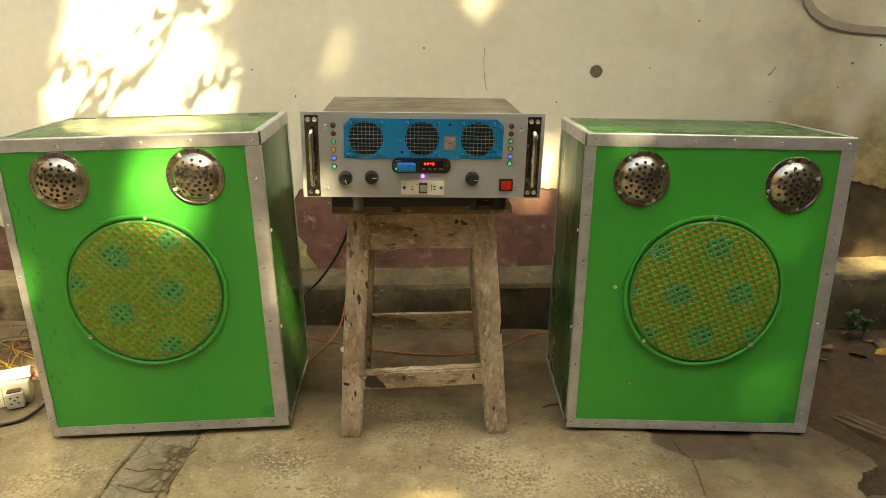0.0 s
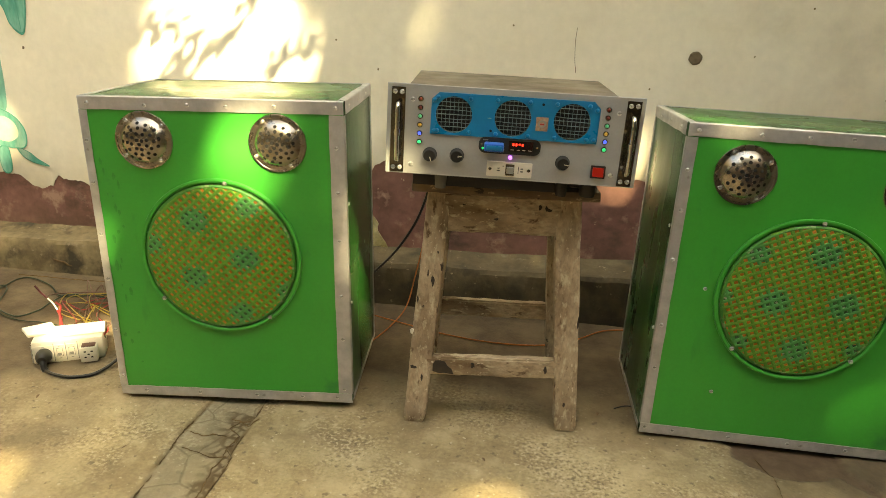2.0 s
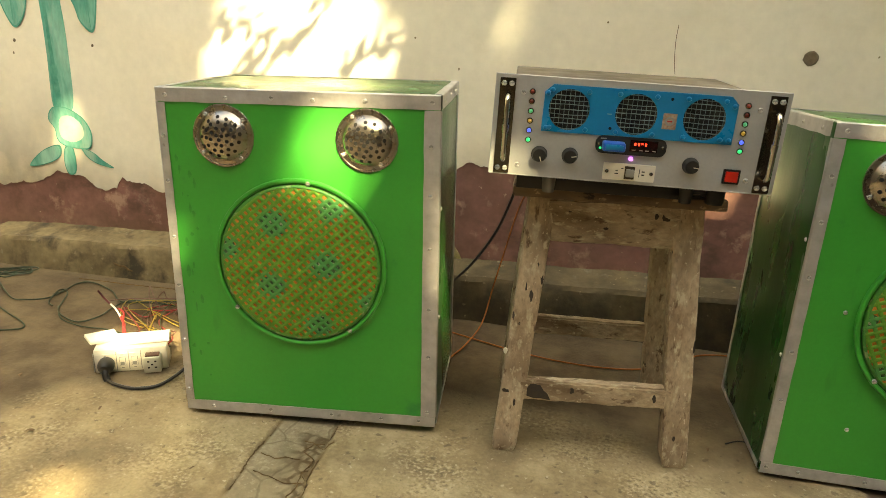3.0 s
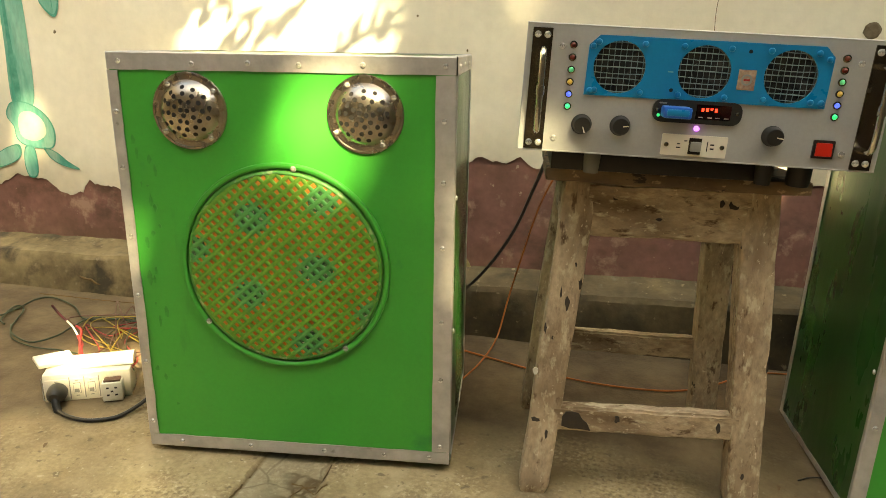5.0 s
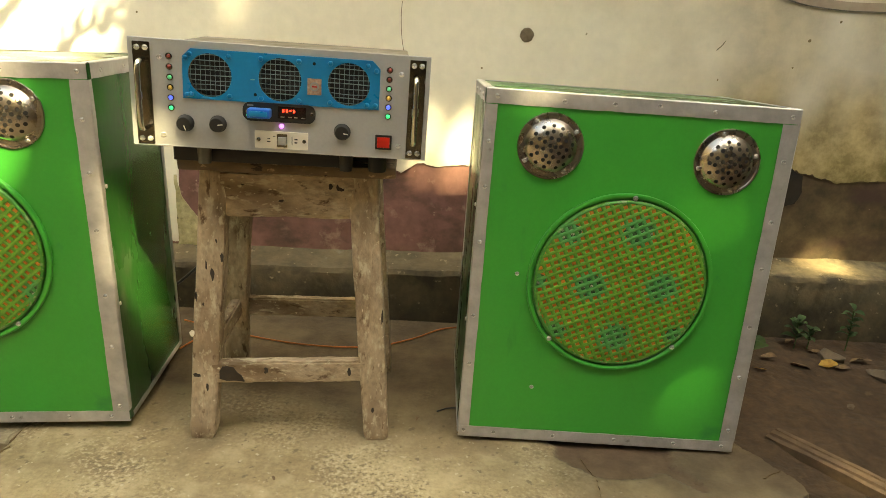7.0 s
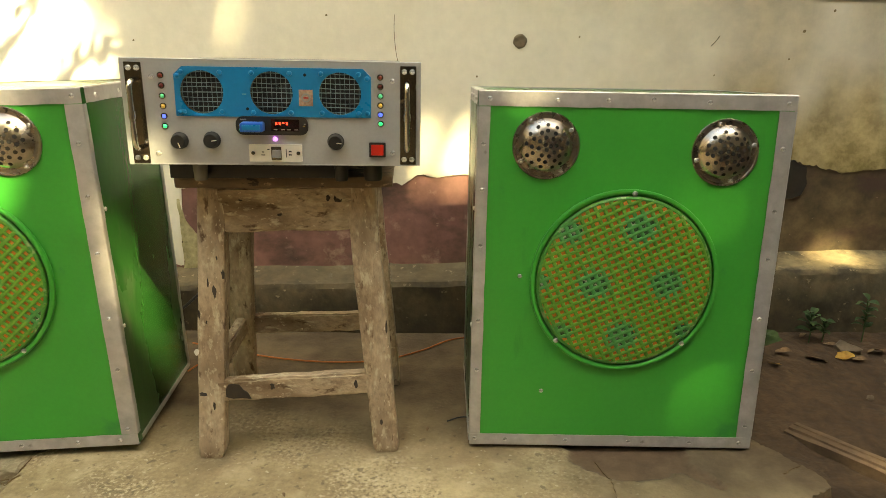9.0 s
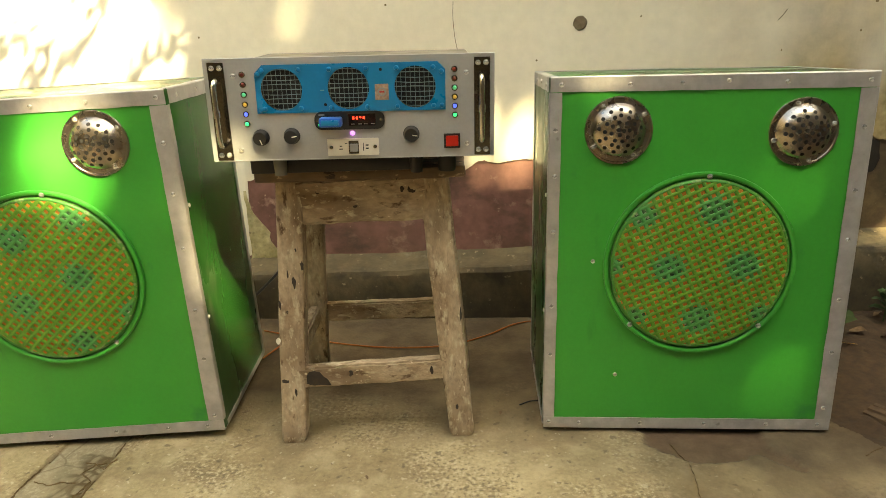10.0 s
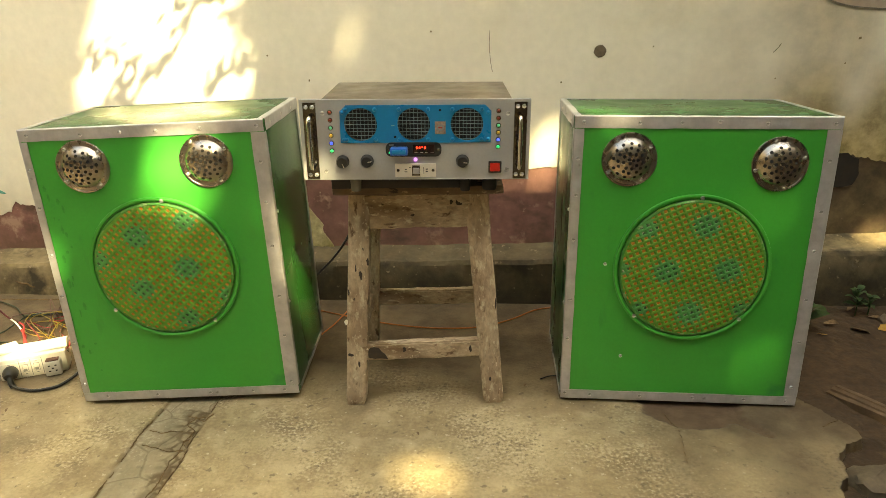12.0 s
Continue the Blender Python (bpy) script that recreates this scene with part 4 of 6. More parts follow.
left_box = loudspeaker(pose(-0.585, 1.4215, 0.0165, -0.32, -0.84, 7.67), 0.5523, 0.6975, 0.354, -0.004, 0.3545, (82, 216, 306), ((41, 0.0153, 0.0081), (-46.5, 0.0130, 0.0070)),
            [(-0.146, 0.609, 10), (0.1358, 0.6095, 3)], 0.017, 0.031,
            [(-0.049, 0.087, 0.027), (0.055, 0.004, 0.028), (-0.059, -0.045, 0.027), (0.037, -0.128, 0.026), (0.069, 0.118, 0.024), (-0.150, 0.030, 0.024), (0.144, -0.073, 0.022)], [],
            "bright green wooden loudspeaker box with grey metal edging, glossy and scuffed", 3)
rd = random.Random(33)
for k in range(22):
    x, z, w, h = -0.236 + rd.uniform(-0.014, 0.022), rd.uniform(0.07, 0.60), rd.uniform(0.0015, 0.004), rd.uniform(0.002, 0.012)
    pts = [(w * (1 + rd.uniform(-0.4, 0.4)) * math.cos(q * 0.785), h * (1 + rd.uniform(-0.3, 0.3)) * math.sin(q * 0.785)) for q in range(8)]
    part("scuff", plate(pts, [], -0.0005, 0.0005), M_SCUFF, left_box, "dull dark scuff in the green paint", at=pose(x, -0.0026, z), smooth=False)
loudspeaker(pose(0.632, 1.523, 0.0058, -2.39, 1.32, 3.32), 0.5664, 0.695, 0.3634, 0.0005, 0.3465, (88, 224, 315), ((25.5, 0.0133, 0.0071), (-64.5, 0.0154, 0.0081)),
            [(-0.160, 0.600, 5), (0.164, 0.593, -12)], 0.021, 0.030,
            [(0.02, 0.107, 0.029), (0.079, 0.002, 0.030), (-0.058, -0.003, 0.029), (0.002, -0.105, 0.029), (-0.108, 0.096, 0.022), (-0.158, 0.0, 0.016), (-0.112, -0.10, 0.018), (0.118, -0.093, 0.017)],
            [(-0.1434, 0.1184), (-0.196, 0.354)],
            "bright green wooden loudspeaker with grey metal edging on broken concrete", 11)


# ---- stool ----
def beam(p, q, sx, sy, material, name, parent, seed, label="", bevel=0.004):
    """A straight timber from p to q, section sx by sy, slightly worn and uneven."""
    p, q = Vector(p), Vector(q)
    bm = box(-sx / 2, sx / 2, -sy / 2, sy / 2, -0.5, 0.5, 0)
    long_edges = [e for e in bm.edges if abs(e.verts[0].co.z - e.verts[1].co.z) > 0.5]
    bmesh.ops.subdivide_edges(bm, edges=long_edges, cuts=44)
    length = (q - p).length
    for v in bm.verts:
        v.co.z *= length
    bmesh.ops.bevel(bm, geom=[e for e in bm.edges if abs(abs(e.verts[0].co.x) - sx / 2) < 1e-5 and abs(abs(e.verts[0].co.y) - sy / 2) < 1e-5 and abs(e.verts[0].co.x - e.verts[1].co.x) < 1e-6 and abs(e.verts[0].co.y - e.verts[1].co.y) < 1e-6], offset=bevel, segments=2, affect="EDGES")
    wobble(bm, 0.0016, 21, seed)
    wobble(bm, 0.0015, 70, seed + 4)
    way = (q - p).normalized()
    m = Matrix.Translation((p + q) / 2) @ way.to_track_quat("Z", "Y").to_matrix().to_4x4()
    # keep the section square to the stool's own axes
    xa = (Vector((1, 0, 0)) - way * way.x).normalized() if abs(way.x) < 0.9 else Vector((0, 1, 0))
    ya = way.cross(xa)
    rot = Matrix((xa, ya, way)).transposed().to_4x4()
    m = Matrix.Translation((p + q) / 2) @ rot
    return part(name, bm, material, parent, label, at=m)


stool = thing("stool", pose(-0.005, 1.619, 0, 0, 0, 6.4), "old wooden stool with flaking beige paint and splayed legs", "stool")
LEG_TOP = 0.540


def leg_edges(sx, sy, z):
    """Outer and inner x, outer and inner y of a splayed leg at a height."""
    t = z / LEG_TOP
    xo, xi = sx * (0.1985 - 0.0375 * t) + 0.004 * t, sx * (0.1480 - 0.0395 * t) + 0.002 * t
    yo, yi = sy * (0.1620 - 0.0450 * t), sy * (0.1195 - 0.0450 * t)
    return xo, xi, yo, yi


def stool_leg(sx, sy, seed):
    """A square leg with level ends, worn arrises, dents and a slightly swollen grain."""
    bm = bmesh.new()
    rows, n = [], 60
    for k in range(n + 1):
        z = 0.0008 + (LEG_TOP - 0.0008) * k / n
        xo, xi, yo, yi = leg_edges(sx, sy, z)
        cx, cy, hx, hy = (xo + xi) / 2, (yo + yi) / 2, abs(xo - xi) / 2, abs(yo - yi) / 2
        end = 0.004 * max(0.0, 1 - k / 1.5)
        ring = []
        for ux, uy in ((1, -1), (1, 1), (-1, 1), (-1, -1)):
            wear = 0.0035 + 0.0040 * max(0.0, noise.noise(Vector((ux * 3 + seed, uy * 5, z * 24))) + 0.2)
            a, b = (ux * (hx - end), uy * (hy - wear - end)), (ux * (hx - wear - end), uy * (hy - end))
            first, second = (b, a) if ux * uy < 0 else (a, b)
            mid = ((a[0] + b[0]) / 2 + ux * wear * 0.18, (a[1] + b[1]) / 2 + uy * wear * 0.18)
            ring += [first, mid, second]
        full = []
        for q in range(12):
            p0, p1 = ring[q], ring[(q + 1) % 12]
            full.append(p0)
            if q % 3 == 2:
                full += [(p0[0] + (p1[0] - p0[0]) * f, p0[1] + (p1[1] - p0[1]) * f) for f in (0.25, 0.5, 0.75)]
        row = []
        for x, y in full:
            p = Vector((cx + x, cy + y, z))
            d = noise.noise_vector(Vector((p.x * 60, p.y * 60, z * 16)) + Vector((seed, 0, 0))) * 0.0012 + noise.noise_vector(Vector((p.x * 9, p.y * 9, z * 7)) + Vector((seed, 3, 0))) * 0.0016
            d.z = 0
            row.append(bm.verts.new(p + d))
        rows.append(row)
    w = len(rows[0])
    for a, b in zip(rows, rows[1:]):
        for q in range(w):
            bm.faces.new((a[q], a[(q + 1) % w], b[(q + 1) % w], b[q]))
    bm.faces.new(rows[0]), bm.faces.new(rows[-1])
    return part("leg", bm, M_WOOD, stool, "worn painted leg")


for k, (sx, sy) in enumerate(((-1, -1), (1, -1), (-1, 1), (1, 1))):
    stool_leg(sx, sy, 7.3 * k + 1)


def rail(name, sy, z0, z1, thick, seed, inset=0.001, lean=0.0):
    """A front or back rail between two legs, its face just behind theirs."""
    z = (z0 + z1) / 2
    left, right = leg_edges(-1, sy, z), leg_edges(1, sy, z)
    y = left[2] - sy * (thick / 2 + inset)
    return beam((left[1] - 0.010, y, z - lean), (right[1] + 0.010, y, z + lean), thick, z1 - z0, M_WOOD, name, stool, seed)


rail("apron", -1, 0.4535, 0.5385, 0.028, 31)
rail("apron", 1, 0.4535, 0.5385, 0.028, 35)
rail("stretcher", -1, 0.1235, 0.1680, 0.026, 61, 0.001, 0.004)
rail("stretcher", 1, 0.1440, 0.1880, 0.024, 65)
for s in (-1, 1):
    for nm, z0, z1, thick in (("apron", 0.456, 0.5385, 0.026),) + ((("stretcher", 0.152, 0.192, 0.024),) if s < 0 else ()):
        z = (z0 + z1) / 2
        fr, bk_ = leg_edges(s, -1, z), leg_edges(s, 1, z)
        x = fr[0] - s * (thick / 2 + (0.001 if nm == "apron" else 0.014))
        beam((x, fr[3] - 0.008, z), (x, bk_[3] + 0.008, z), thick, z1 - z0, M_WOOD, nm, stool, 40 + s + z * 9)
bm = box(-0.190, 0.199, -0.137, 0.152, -0.0105, 0.0105, 0.004)
bmesh.ops.subdivide_edges(bm, edges=[e for e in bm.edges if e.calc_length() > 0.2], cuts=24, use_grid_fill=True)
wobble(bm, 0.0022, 18, 3)
wobble(bm, 0.0012, 60, 5)
part("seat", bm, M_WOODTOP, stool, "dark worn seat board", at=pose(0, 0, 0.5495, 0, 0.9, 0))


def on_front(x, z, name, outline, material, label, lift=0.0, rise=0.0007):
    """A thin fleck on the front faces of the stool."""
    bm = plate(outline, [], -rise, 0.002)
    y = leg_edges(-1, -1, z)[2] + lift
    return part(name, bm, material, stool, label, at=pose(x, y, z, -4.7), smooth=False)


rc = random.Random(12)
for x, z, w, h in ((-0.140, 0.343, 0.004, 0.011), (-0.122, 0.374, 0.003, 0.010), (-0.177, 0.138, 0.007, 0.004), (-0.158, 0.113, 0.0035, 0.008), (0.170, 0.103, 0.0035, 0.008), (0.165, 0.069, 0.003, 0.005), (0.180, 0.265, 0.002, 0.012),
                   (0.098, 0.514, 0.006, 0.008), (0.080, 0.516, 0.0045, 0.006), (-0.079, 0.516, 0.005, 0.003), (-0.010, 0.486, 0.004, 0.0025), (0.118, 0.150, 0.0035, 0.009), (-0.044, 0.151, 0.004, 0.007), (-0.151, 0.361, 0.002, 0.009), (0.161, 0.392, 0.002, 0.006), (-0.172, 0.30, 0.002, 0.010)):
    pts = [(w * (1 + rc.uniform(-0.4, 0.4)) * math.cos(k * 0.628), h * (1 + rc.uniform(-0.35, 0.35)) * math.sin(k * 0.628)) for k in range(10)]
    on_front(x, z, "chip", pts, M_STOOLCHIP, "dark chip in the paint")
on_front(-0.183, 0.224, "drip", [(0.0042 * math.cos(k * 0.7) * (1 + 0.2 * math.sin(k * 2)), 0.0065 * math.sin(k * 0.7)) for k in range(9)], M_WHITE, "white paint drip", 0, 0.0016)
on_front(-0.122, 0.479, "knot", [(0.006 * math.cos(k * 0.5), 0.006 * math.sin(k * 0.5)) for k in range(13)], M_WOODTOP, "small round plugged hole", 0.0012)
smear = [(-0.022, -0.012), (-0.008, -0.016), (0.006, -0.015), (0.026, -0.017), (0.020, -0.004), (0.012, 0.002), (0.005, 0.013), (-0.006, 0.015), (-0.016, 0.014), (-0.022, 0.004)]
on_front(-0.112, 0.143, "stain", smear, M_STOOLCHIP, "black paint smear on the stretcher")

# ---- amplifier ----
AMP = pose(0.0247, 1.4236, 0.5928, 0.82, 1.44, 7.4)
amp = thing("amplifier", AMP, "grey rack amplifier with blue fan panel standing on a stool", "amplifier")
W, H = 0.2413, 0.1697
panel = part("front_panel", plate(rounded(-W, W, 0, H, 0.003), [circle(x, 0.1185, 0.0355) for x in (-0.1147, -0.003, 0.1086)], -0.002, 0.002), M_PANEL, amp, "light grey painted front panel")
part("rim", tube([(-W, -0.001, 0), (-W, -0.001, H), (W, -0.001, H), (W, -0.001, 0), (-W, -0.001, 0)], 0.0016, 6, 1), M_PANEL, amp, "pale folded panel edge")
part("chassis", box(-0.208, 0.208, 0.0105, 0.35, 0.014, 0.157, 0.002), M_CHASSIS, amp, "dull brownish steel case")
part("lid", box(-0.2095, 0.2095, 0.014, 0.351, 0.153, 0.1595, 0.002), M_CHASSIS, amp, "steel lid with a folded edge")
cut = 0.013
blue = part("fan_panel", plate([(-0.1585, 0.0797), (0.159, 0.0797), (0.1595, 0.146), (0.1595 - cut, 0.159), (-0.157 + cut, 0.159), (-0.1575, 0.146)], [circle(x, 0.1185, 0.0345) for x in (-0.1147, -0.003, 0.1086)], -0.0042, -0.002), M_BLUE, amp, "bright blue enamelled fan panel")
bolt_bm = screw_bm(0.0042, 0.004, 10)
first = None
for x, z in [(fx + sx * 0.0305, 0.1185 + sz * 0.0315) for fx in (-0.1147, -0.003, 0.1086) for sx in (-1, 1) for sz in (-1, 1)] + [(-0.152, 0.144), (-0.151, 0.086), (0.153, 0.143), (0.153, 0.087)]:
    if first is None:
        first = part("bolt", bolt_bm, M_BLUE, blue, "blue painted bolt", at=out(x, z, -0.0042))
    else:
        c = first.copy()
        scene.collection.objects.link(c)
        c.matrix_basis = out(x, z, -0.0042)
for x, z in ((-0.043, 0.0925), (0.052, 0.148)):
    part("hole", lathe([(0, 0), (0.0026, 0)], 12), M_HOLE, blue, at=out(x, z, -0.0044))
part("dash", box(-0.0505, -0.0435, -0.0046, -0.0042, 0.1155, 0.117), M_WIRE, blue, "small pale scratch")
for fi, fx in enumerate((-0.1147, -0.003, 0.1086)):
    fan = part("fan", lathe([(0, 0.0), (0.014, 0.0), (0.014, -0.004), (0.034, -0.004)], 32), M_FAN, blue, "black fan behind a wire guard", at=out(fx, 0.1185, 0.004))
    for k in range(7):
        hub = bmesh.new()
        a0 = 2 * math.pi * k / 7
        vs = [hub.verts.new((r * math.cos(a0 + da), r * math.sin(a0 + da), hz)) for r, da, hz in ((0.013, 0, 0.001), (0.033, 0.15, 0.002), (0.033, 0.75, -0.003), (0.013, 0.7, -0.003))]
        hub.faces.new(vs)
        part("blade", hub, M_BLACK, fan)
    for k in range(-4, 5):
        o = k * 0.0078
        hl = math.sqrt(max(0, 0.0355 ** 2 - o * o))
        if hl < 0.006:
            continue
        thick = 0.00085 if k % 3 else 0.0011
        part("guard_wire", tube([(o, -hl, 0.005), (o, hl, 0.005)], 0.00045, 5, 1), M_WIRE, fan)
        part("guard_wire", tube([(-hl, o + 0.0005 * fi, 0.006), (0, o + 0.0012 * math.sin(k * 2 + fi), 0.0062), (hl, o, 0.006)], thick * 0.75, 5, 3), M_WIRE, fan)
sticker = part("sticker", box(0.0413, 0.0640, -0.0047, -0.0042, 0.0982, 0.1245), surface("faded sticker", (0.30, 0.17, 0.12), (0.42, 0.30, 0.22), 120, 0.6, bump=0, vary=0.4), blue, "small faded red sticker")
part("emblem", lathe([(0.0050, 0), (0.0074, 0.0003), (0.0074, 0)], 20), M_GREY, sticker, "pale ring", at=out(0.0527, 0.1115, -0.0048))
part("emblem_bar", box(0.0487, 0.0567, -0.0053, -0.0048, 0.1103, 0.1127), M_REDPL, sticker, "red bar")
# handles
for s in (-1, 1):
    c = 0.2208 * s
    hp = part("handle_plate", plate(rounded(c - 0.0133, c + 0.0133, 0.0015, 0.1645, 0.001, 2), [], -0.0038, -0.002), M_PLATE, amp, "dark polished handle plate")
    bar = c - 0.002 * s
    part("handle", tube([(bar, -0.003, 0.028), (bar, -0.022, 0.029), (bar, -0.030, 0.036), (bar, -0.032, 0.055), (bar, -0.032, 0.11), (bar, -0.030, 0.128), (bar, -0.022, 0.136), (bar, -0.003, 0.137)], 0.0042, 12, 5), M_STEEL, hp, "curved polished steel handle")
    part("collar", tube([(bar, -0.032, 0.078), (bar, -0.032, 0.090)], 0.0056, 14, 1), M_STEEL, hp, "steel ring on the handle")
    for dx in (-0.0065, 0.0065):
        for z in (0.0105, 0.1555):
            part("screw", screw_bm(0.0046, 0.0032), M_SCREW, hp, "bright screw", at=out(c + dx, z, -0.0038))
for x, z in ((-0.1935, 0.142), (-0.1935, 0.018), (0.1945, 0.140), (0.1945, 0.021)):
    part("screw", screw_bm(0.0042, 0.003), M_SCREW, amp, "bright screw", at=out(x, z, -0.002))
# indicator lights, top to bottom
LENS = (L_RED, L_RED, G_GREENDIM, G_AMBER, G_BLUE, G_GREEN)
LENS_NAME = ("dark red", "dark red", "faintly lit green", "faintly lit amber", "lit blue", "lit green")
for x, z0, z1 in ((-0.1785, 0.1443, 0.0627), (0.1747, 0.1457, 0.0702)):
    for k in range(6):
        z = z0 + (z1 - z0) * k / 5
        light = part("indicator_light", lathe([(0.0036, 0), (0.0036, 0.0018), (0.0026, 0.0042), (0.001, 0.0052), (0, 0.0053)], 14), LENS[k], amp, LENS_NAME[k] + " indicator light", at=out(x, z, -0.002))
        part("bezel", lathe([(0.0036, 0), (0.0052, 0), (0.0052, 0.0014), (0.0036, 0.0018)], 16), M_PLATE, light, "dark bezel")
part("indicator_light", lathe([(0.0036, 0), (0.0034, 0.003), (0.0018, 0.0046), (0, 0.005)], 14), G_PURPLE, amp, "glowing violet light", at=out(-0.001, 0.0432, -0.002))
# player module
mod = part("media_module", plate(rounded(-0.0636, 0.0548, 0.0500, 0.0808, 0.0125), [], -0.0062, -0.002), M_BLACK, amp, "black media player module")
part("window", box(-0.006, 0.040, -0.0066, -0.0062, 0.0565, 0.0762, 0.0), surface("dark red window", (0.02, 0.003, 0.003), (0.015, 0.002, 0.002), 30, 0.15, bump=0), mod, "dark display window")
for k, x in enumerate((0.001, 0.0068, 0.0126, 0.0184)):
    part("digit", box(x, x + 0.0032, -0.0070, -0.0066, 0.0670 if k != 2 else 0.0690, 0.0718), G_RED, mod, "red lit display segment")
for x in (-0.002, 0.010, 0.020, 0.032):
    part("marking", box(x, x + 0.006, -0.0069, -0.0066, 0.0585, 0.0598), M_GREY, mod)
part("usb_stick", box(-0.053, -0.016, -0.030, -0.006, 0.0575, 0.0725, 0.003), G_BLUEUSB, mod, "blue plastic memory stick plugged in")
part("stick_cap", box(-0.049, -0.020, -0.0315, -0.030, 0.061, 0.0695, 0.0005), M_BLUE, mod)
part("indicator_light", lathe([(0, 0.003), (0.0022, 0.002), (0.0022, 0)], 10), G_GREEN, mod, "tiny green light", at=out(-0.0555, 0.0590, -0.0062))
part("logo_bar", box(-0.056, -0.046, -0.0066, -0.0062, 0.0745, 0.0765), M_GREY, mod)
for x in (-0.0575, 0.0487):
    part("screw", screw_bm(0.0028, 0.0016), M_PLATE, mod, at=out(x, 0.066, -0.0062))
# selector plate
sel = part("selector_plate", plate(rounded(-0.045, 0.0428, 0.0052, 0.0342, 0.001, 2), [], -0.0045, -0.002), M_WHITE, amp, "white plastic selector plate")
part("slot", box(-0.0085, 0.0085, -0.0050, -0.0045, 0.0080, 0.0305, 0), M_PLATE, sel, "dark slider slot")
part("slider", box(-0.0065, 0.0075, -0.0105, -0.0050, 0.0125, 0.0255, 0.0012), M_GREY, sel, "grey slider switch")
for x in (-0.0385, 0.0365):
    part("screw", screw_bm(0.0032, 0.0018), M_PLATE, sel, at=out(x, 0.0197, -0.0045))
for x, z, w2, h2 in ((-0.022, 0.0215, 0.004, 0.0016), (-0.022, 0.0165, 0.006, 0.0016), (0.0165, 0.0197, 0.0012, 0.014), (0.023, 0.0225, 0.005, 0.0022), (0.023, 0.0170, 0.005, 0.0022), (-0.013, 0.026, 0.004, 0.0014)):
    part("marking", box(x - w2 / 2, x + w2 / 2, -0.0049, -0.0045, z - h2 / 2, z + h2 / 2), M_BLACK, sel)
# knobs
for x, z, turn in ((-0.1567, 0.0394, 200), (-0.1043, 0.0408, 278), (0.0995, 0.0398, 262)):
    knob = part("knob", lathe([(0.0140, 0), (0.0140, 0.002), (0.0128, 0.0035), (0.0118, 0.014), (0.0106, 0.0158), (0, 0.0160)], 28), M_BLACK, amp, "black control knob", at=out(x, z, -0.002))
    part("pointer", box(-0.0008, 0.0008, 0.002, 0.0105, 0.0158, 0.0165), M_WHITE, knob, "white pointer line", at=pose(0, 0, 0, 0, 0, turn))
# power switch
sw = part("power_switch", plate(rounded(0.1552, 0.1830, 0.0140, 0.0388, 0.0012, 2), [], -0.0048, -0.002), M_BLACK, amp, "black switch frame")
bm = box(0.1585, 0.1797, -0.0085, -0.0046, 0.0175, 0.0353, 0.0012)
for v in bm.verts:
    if v.co.z > 0.026 and v.co.y < -0.007:
        v.co.y += 0.0025
part("rocker", bm, glow("red rocker lit from within", (0.45, 0.016, 0.01), 0.004), sw, "red lit rocker")
for x, m_foot in ((-0.134, M_DARKGREY), (0.106, M_BLACKBOX)):
    part("foot", lathe([(0.0, -0.031), (0.0105, -0.031), (0.0120, -0.010), (0.0120, 0.016)], 20), m_foot, amp, "dusty rubber foot", at=pose(x, 0.019, 0))
part("foot", lathe([(0.0, -0.0325), (0.0150, -0.0325), (0.0165, -0.026), (0.0165, 0.012)], 20), M_BLACKBOX, amp, "black rubber block foot", at=pose(0.160, 0.034, 0))
for x in (-0.15, 0.15):
    part("foot", lathe([(0.0, -0.002), (0.0115, -0.002), (0.0130, 0.004), (0.0130, 0.016)], 20), M_BLACK, amp, "black rubber foot", at=pose(x, 0.26, 0))

deck = thing("media_box", pose(0.0247, 1.4236, 0.5615, 0.3, 1.0, 7.0), "flat dusty black metal box lying on the stool beneath an amplifier", "media box")
part("case", box(-0.192, 0.104, 0.034, 0.262, 0.0005, 0.0275, 0.002), M_BLACKBOX, deck, "dusty black case")

# ---- power strip and leads ----
ps = thing("extension_board", pose(-1.096, 1.506, 0.0, 0, 0, 28), "white plastic extension board with a black plug in its socket", "extension board")
part("body", box(-0.085, 0.083, 0, 0.062, 0, 0.062, 0.005), M_WHITE, ps, "white plastic casing")
bm = box(-0.036, 0.036, -0.023, 0.023, 0.0, 0.009, 0.003)
part("flap", bm, M_WHITE, ps, "loose white cover flap", at=pose(-0.074, 0.060, 0.066, 7, 5, 30))
cover = bmesh.new()
rows_c = []
for k in range(9):
    x = -0.040 + 0.128 * k / 8
    rows_c.append([cover.verts.new((x, 0.040 - 0.022 * math.cos(a), 0.002 + 0.020 * math.sin(a))) for a in (0.05, 0.5, 1.0, 1.57, 2.1, 2.6, 3.1)])
for a, b in zip(rows_c, rows_c[1:]):
    for k in range(6):
        cover.faces.new((a[k], a[k + 1], b[k + 1], b[k]))
for row in (rows_c[0], rows_c[-1]):
    cover.faces.new(row)
part("flap", cover, M_WHITE, ps, "loose rounded white cover", at=pose(0, 0, 0.0605, 2, -1, 0))
for x in (-0.0855, -0.034, -0.006, 0.022):
    part("seam", box(x - 0.0008, x + 0.0008, -0.0012, 0.0005, 0.006, 0.055), M_GREY, ps, "dark joint between the modules")
front = [(-0.080, -0.036, "socket"), (-0.032, -0.008, "switch"), (-0.004, 0.020, "switch")]
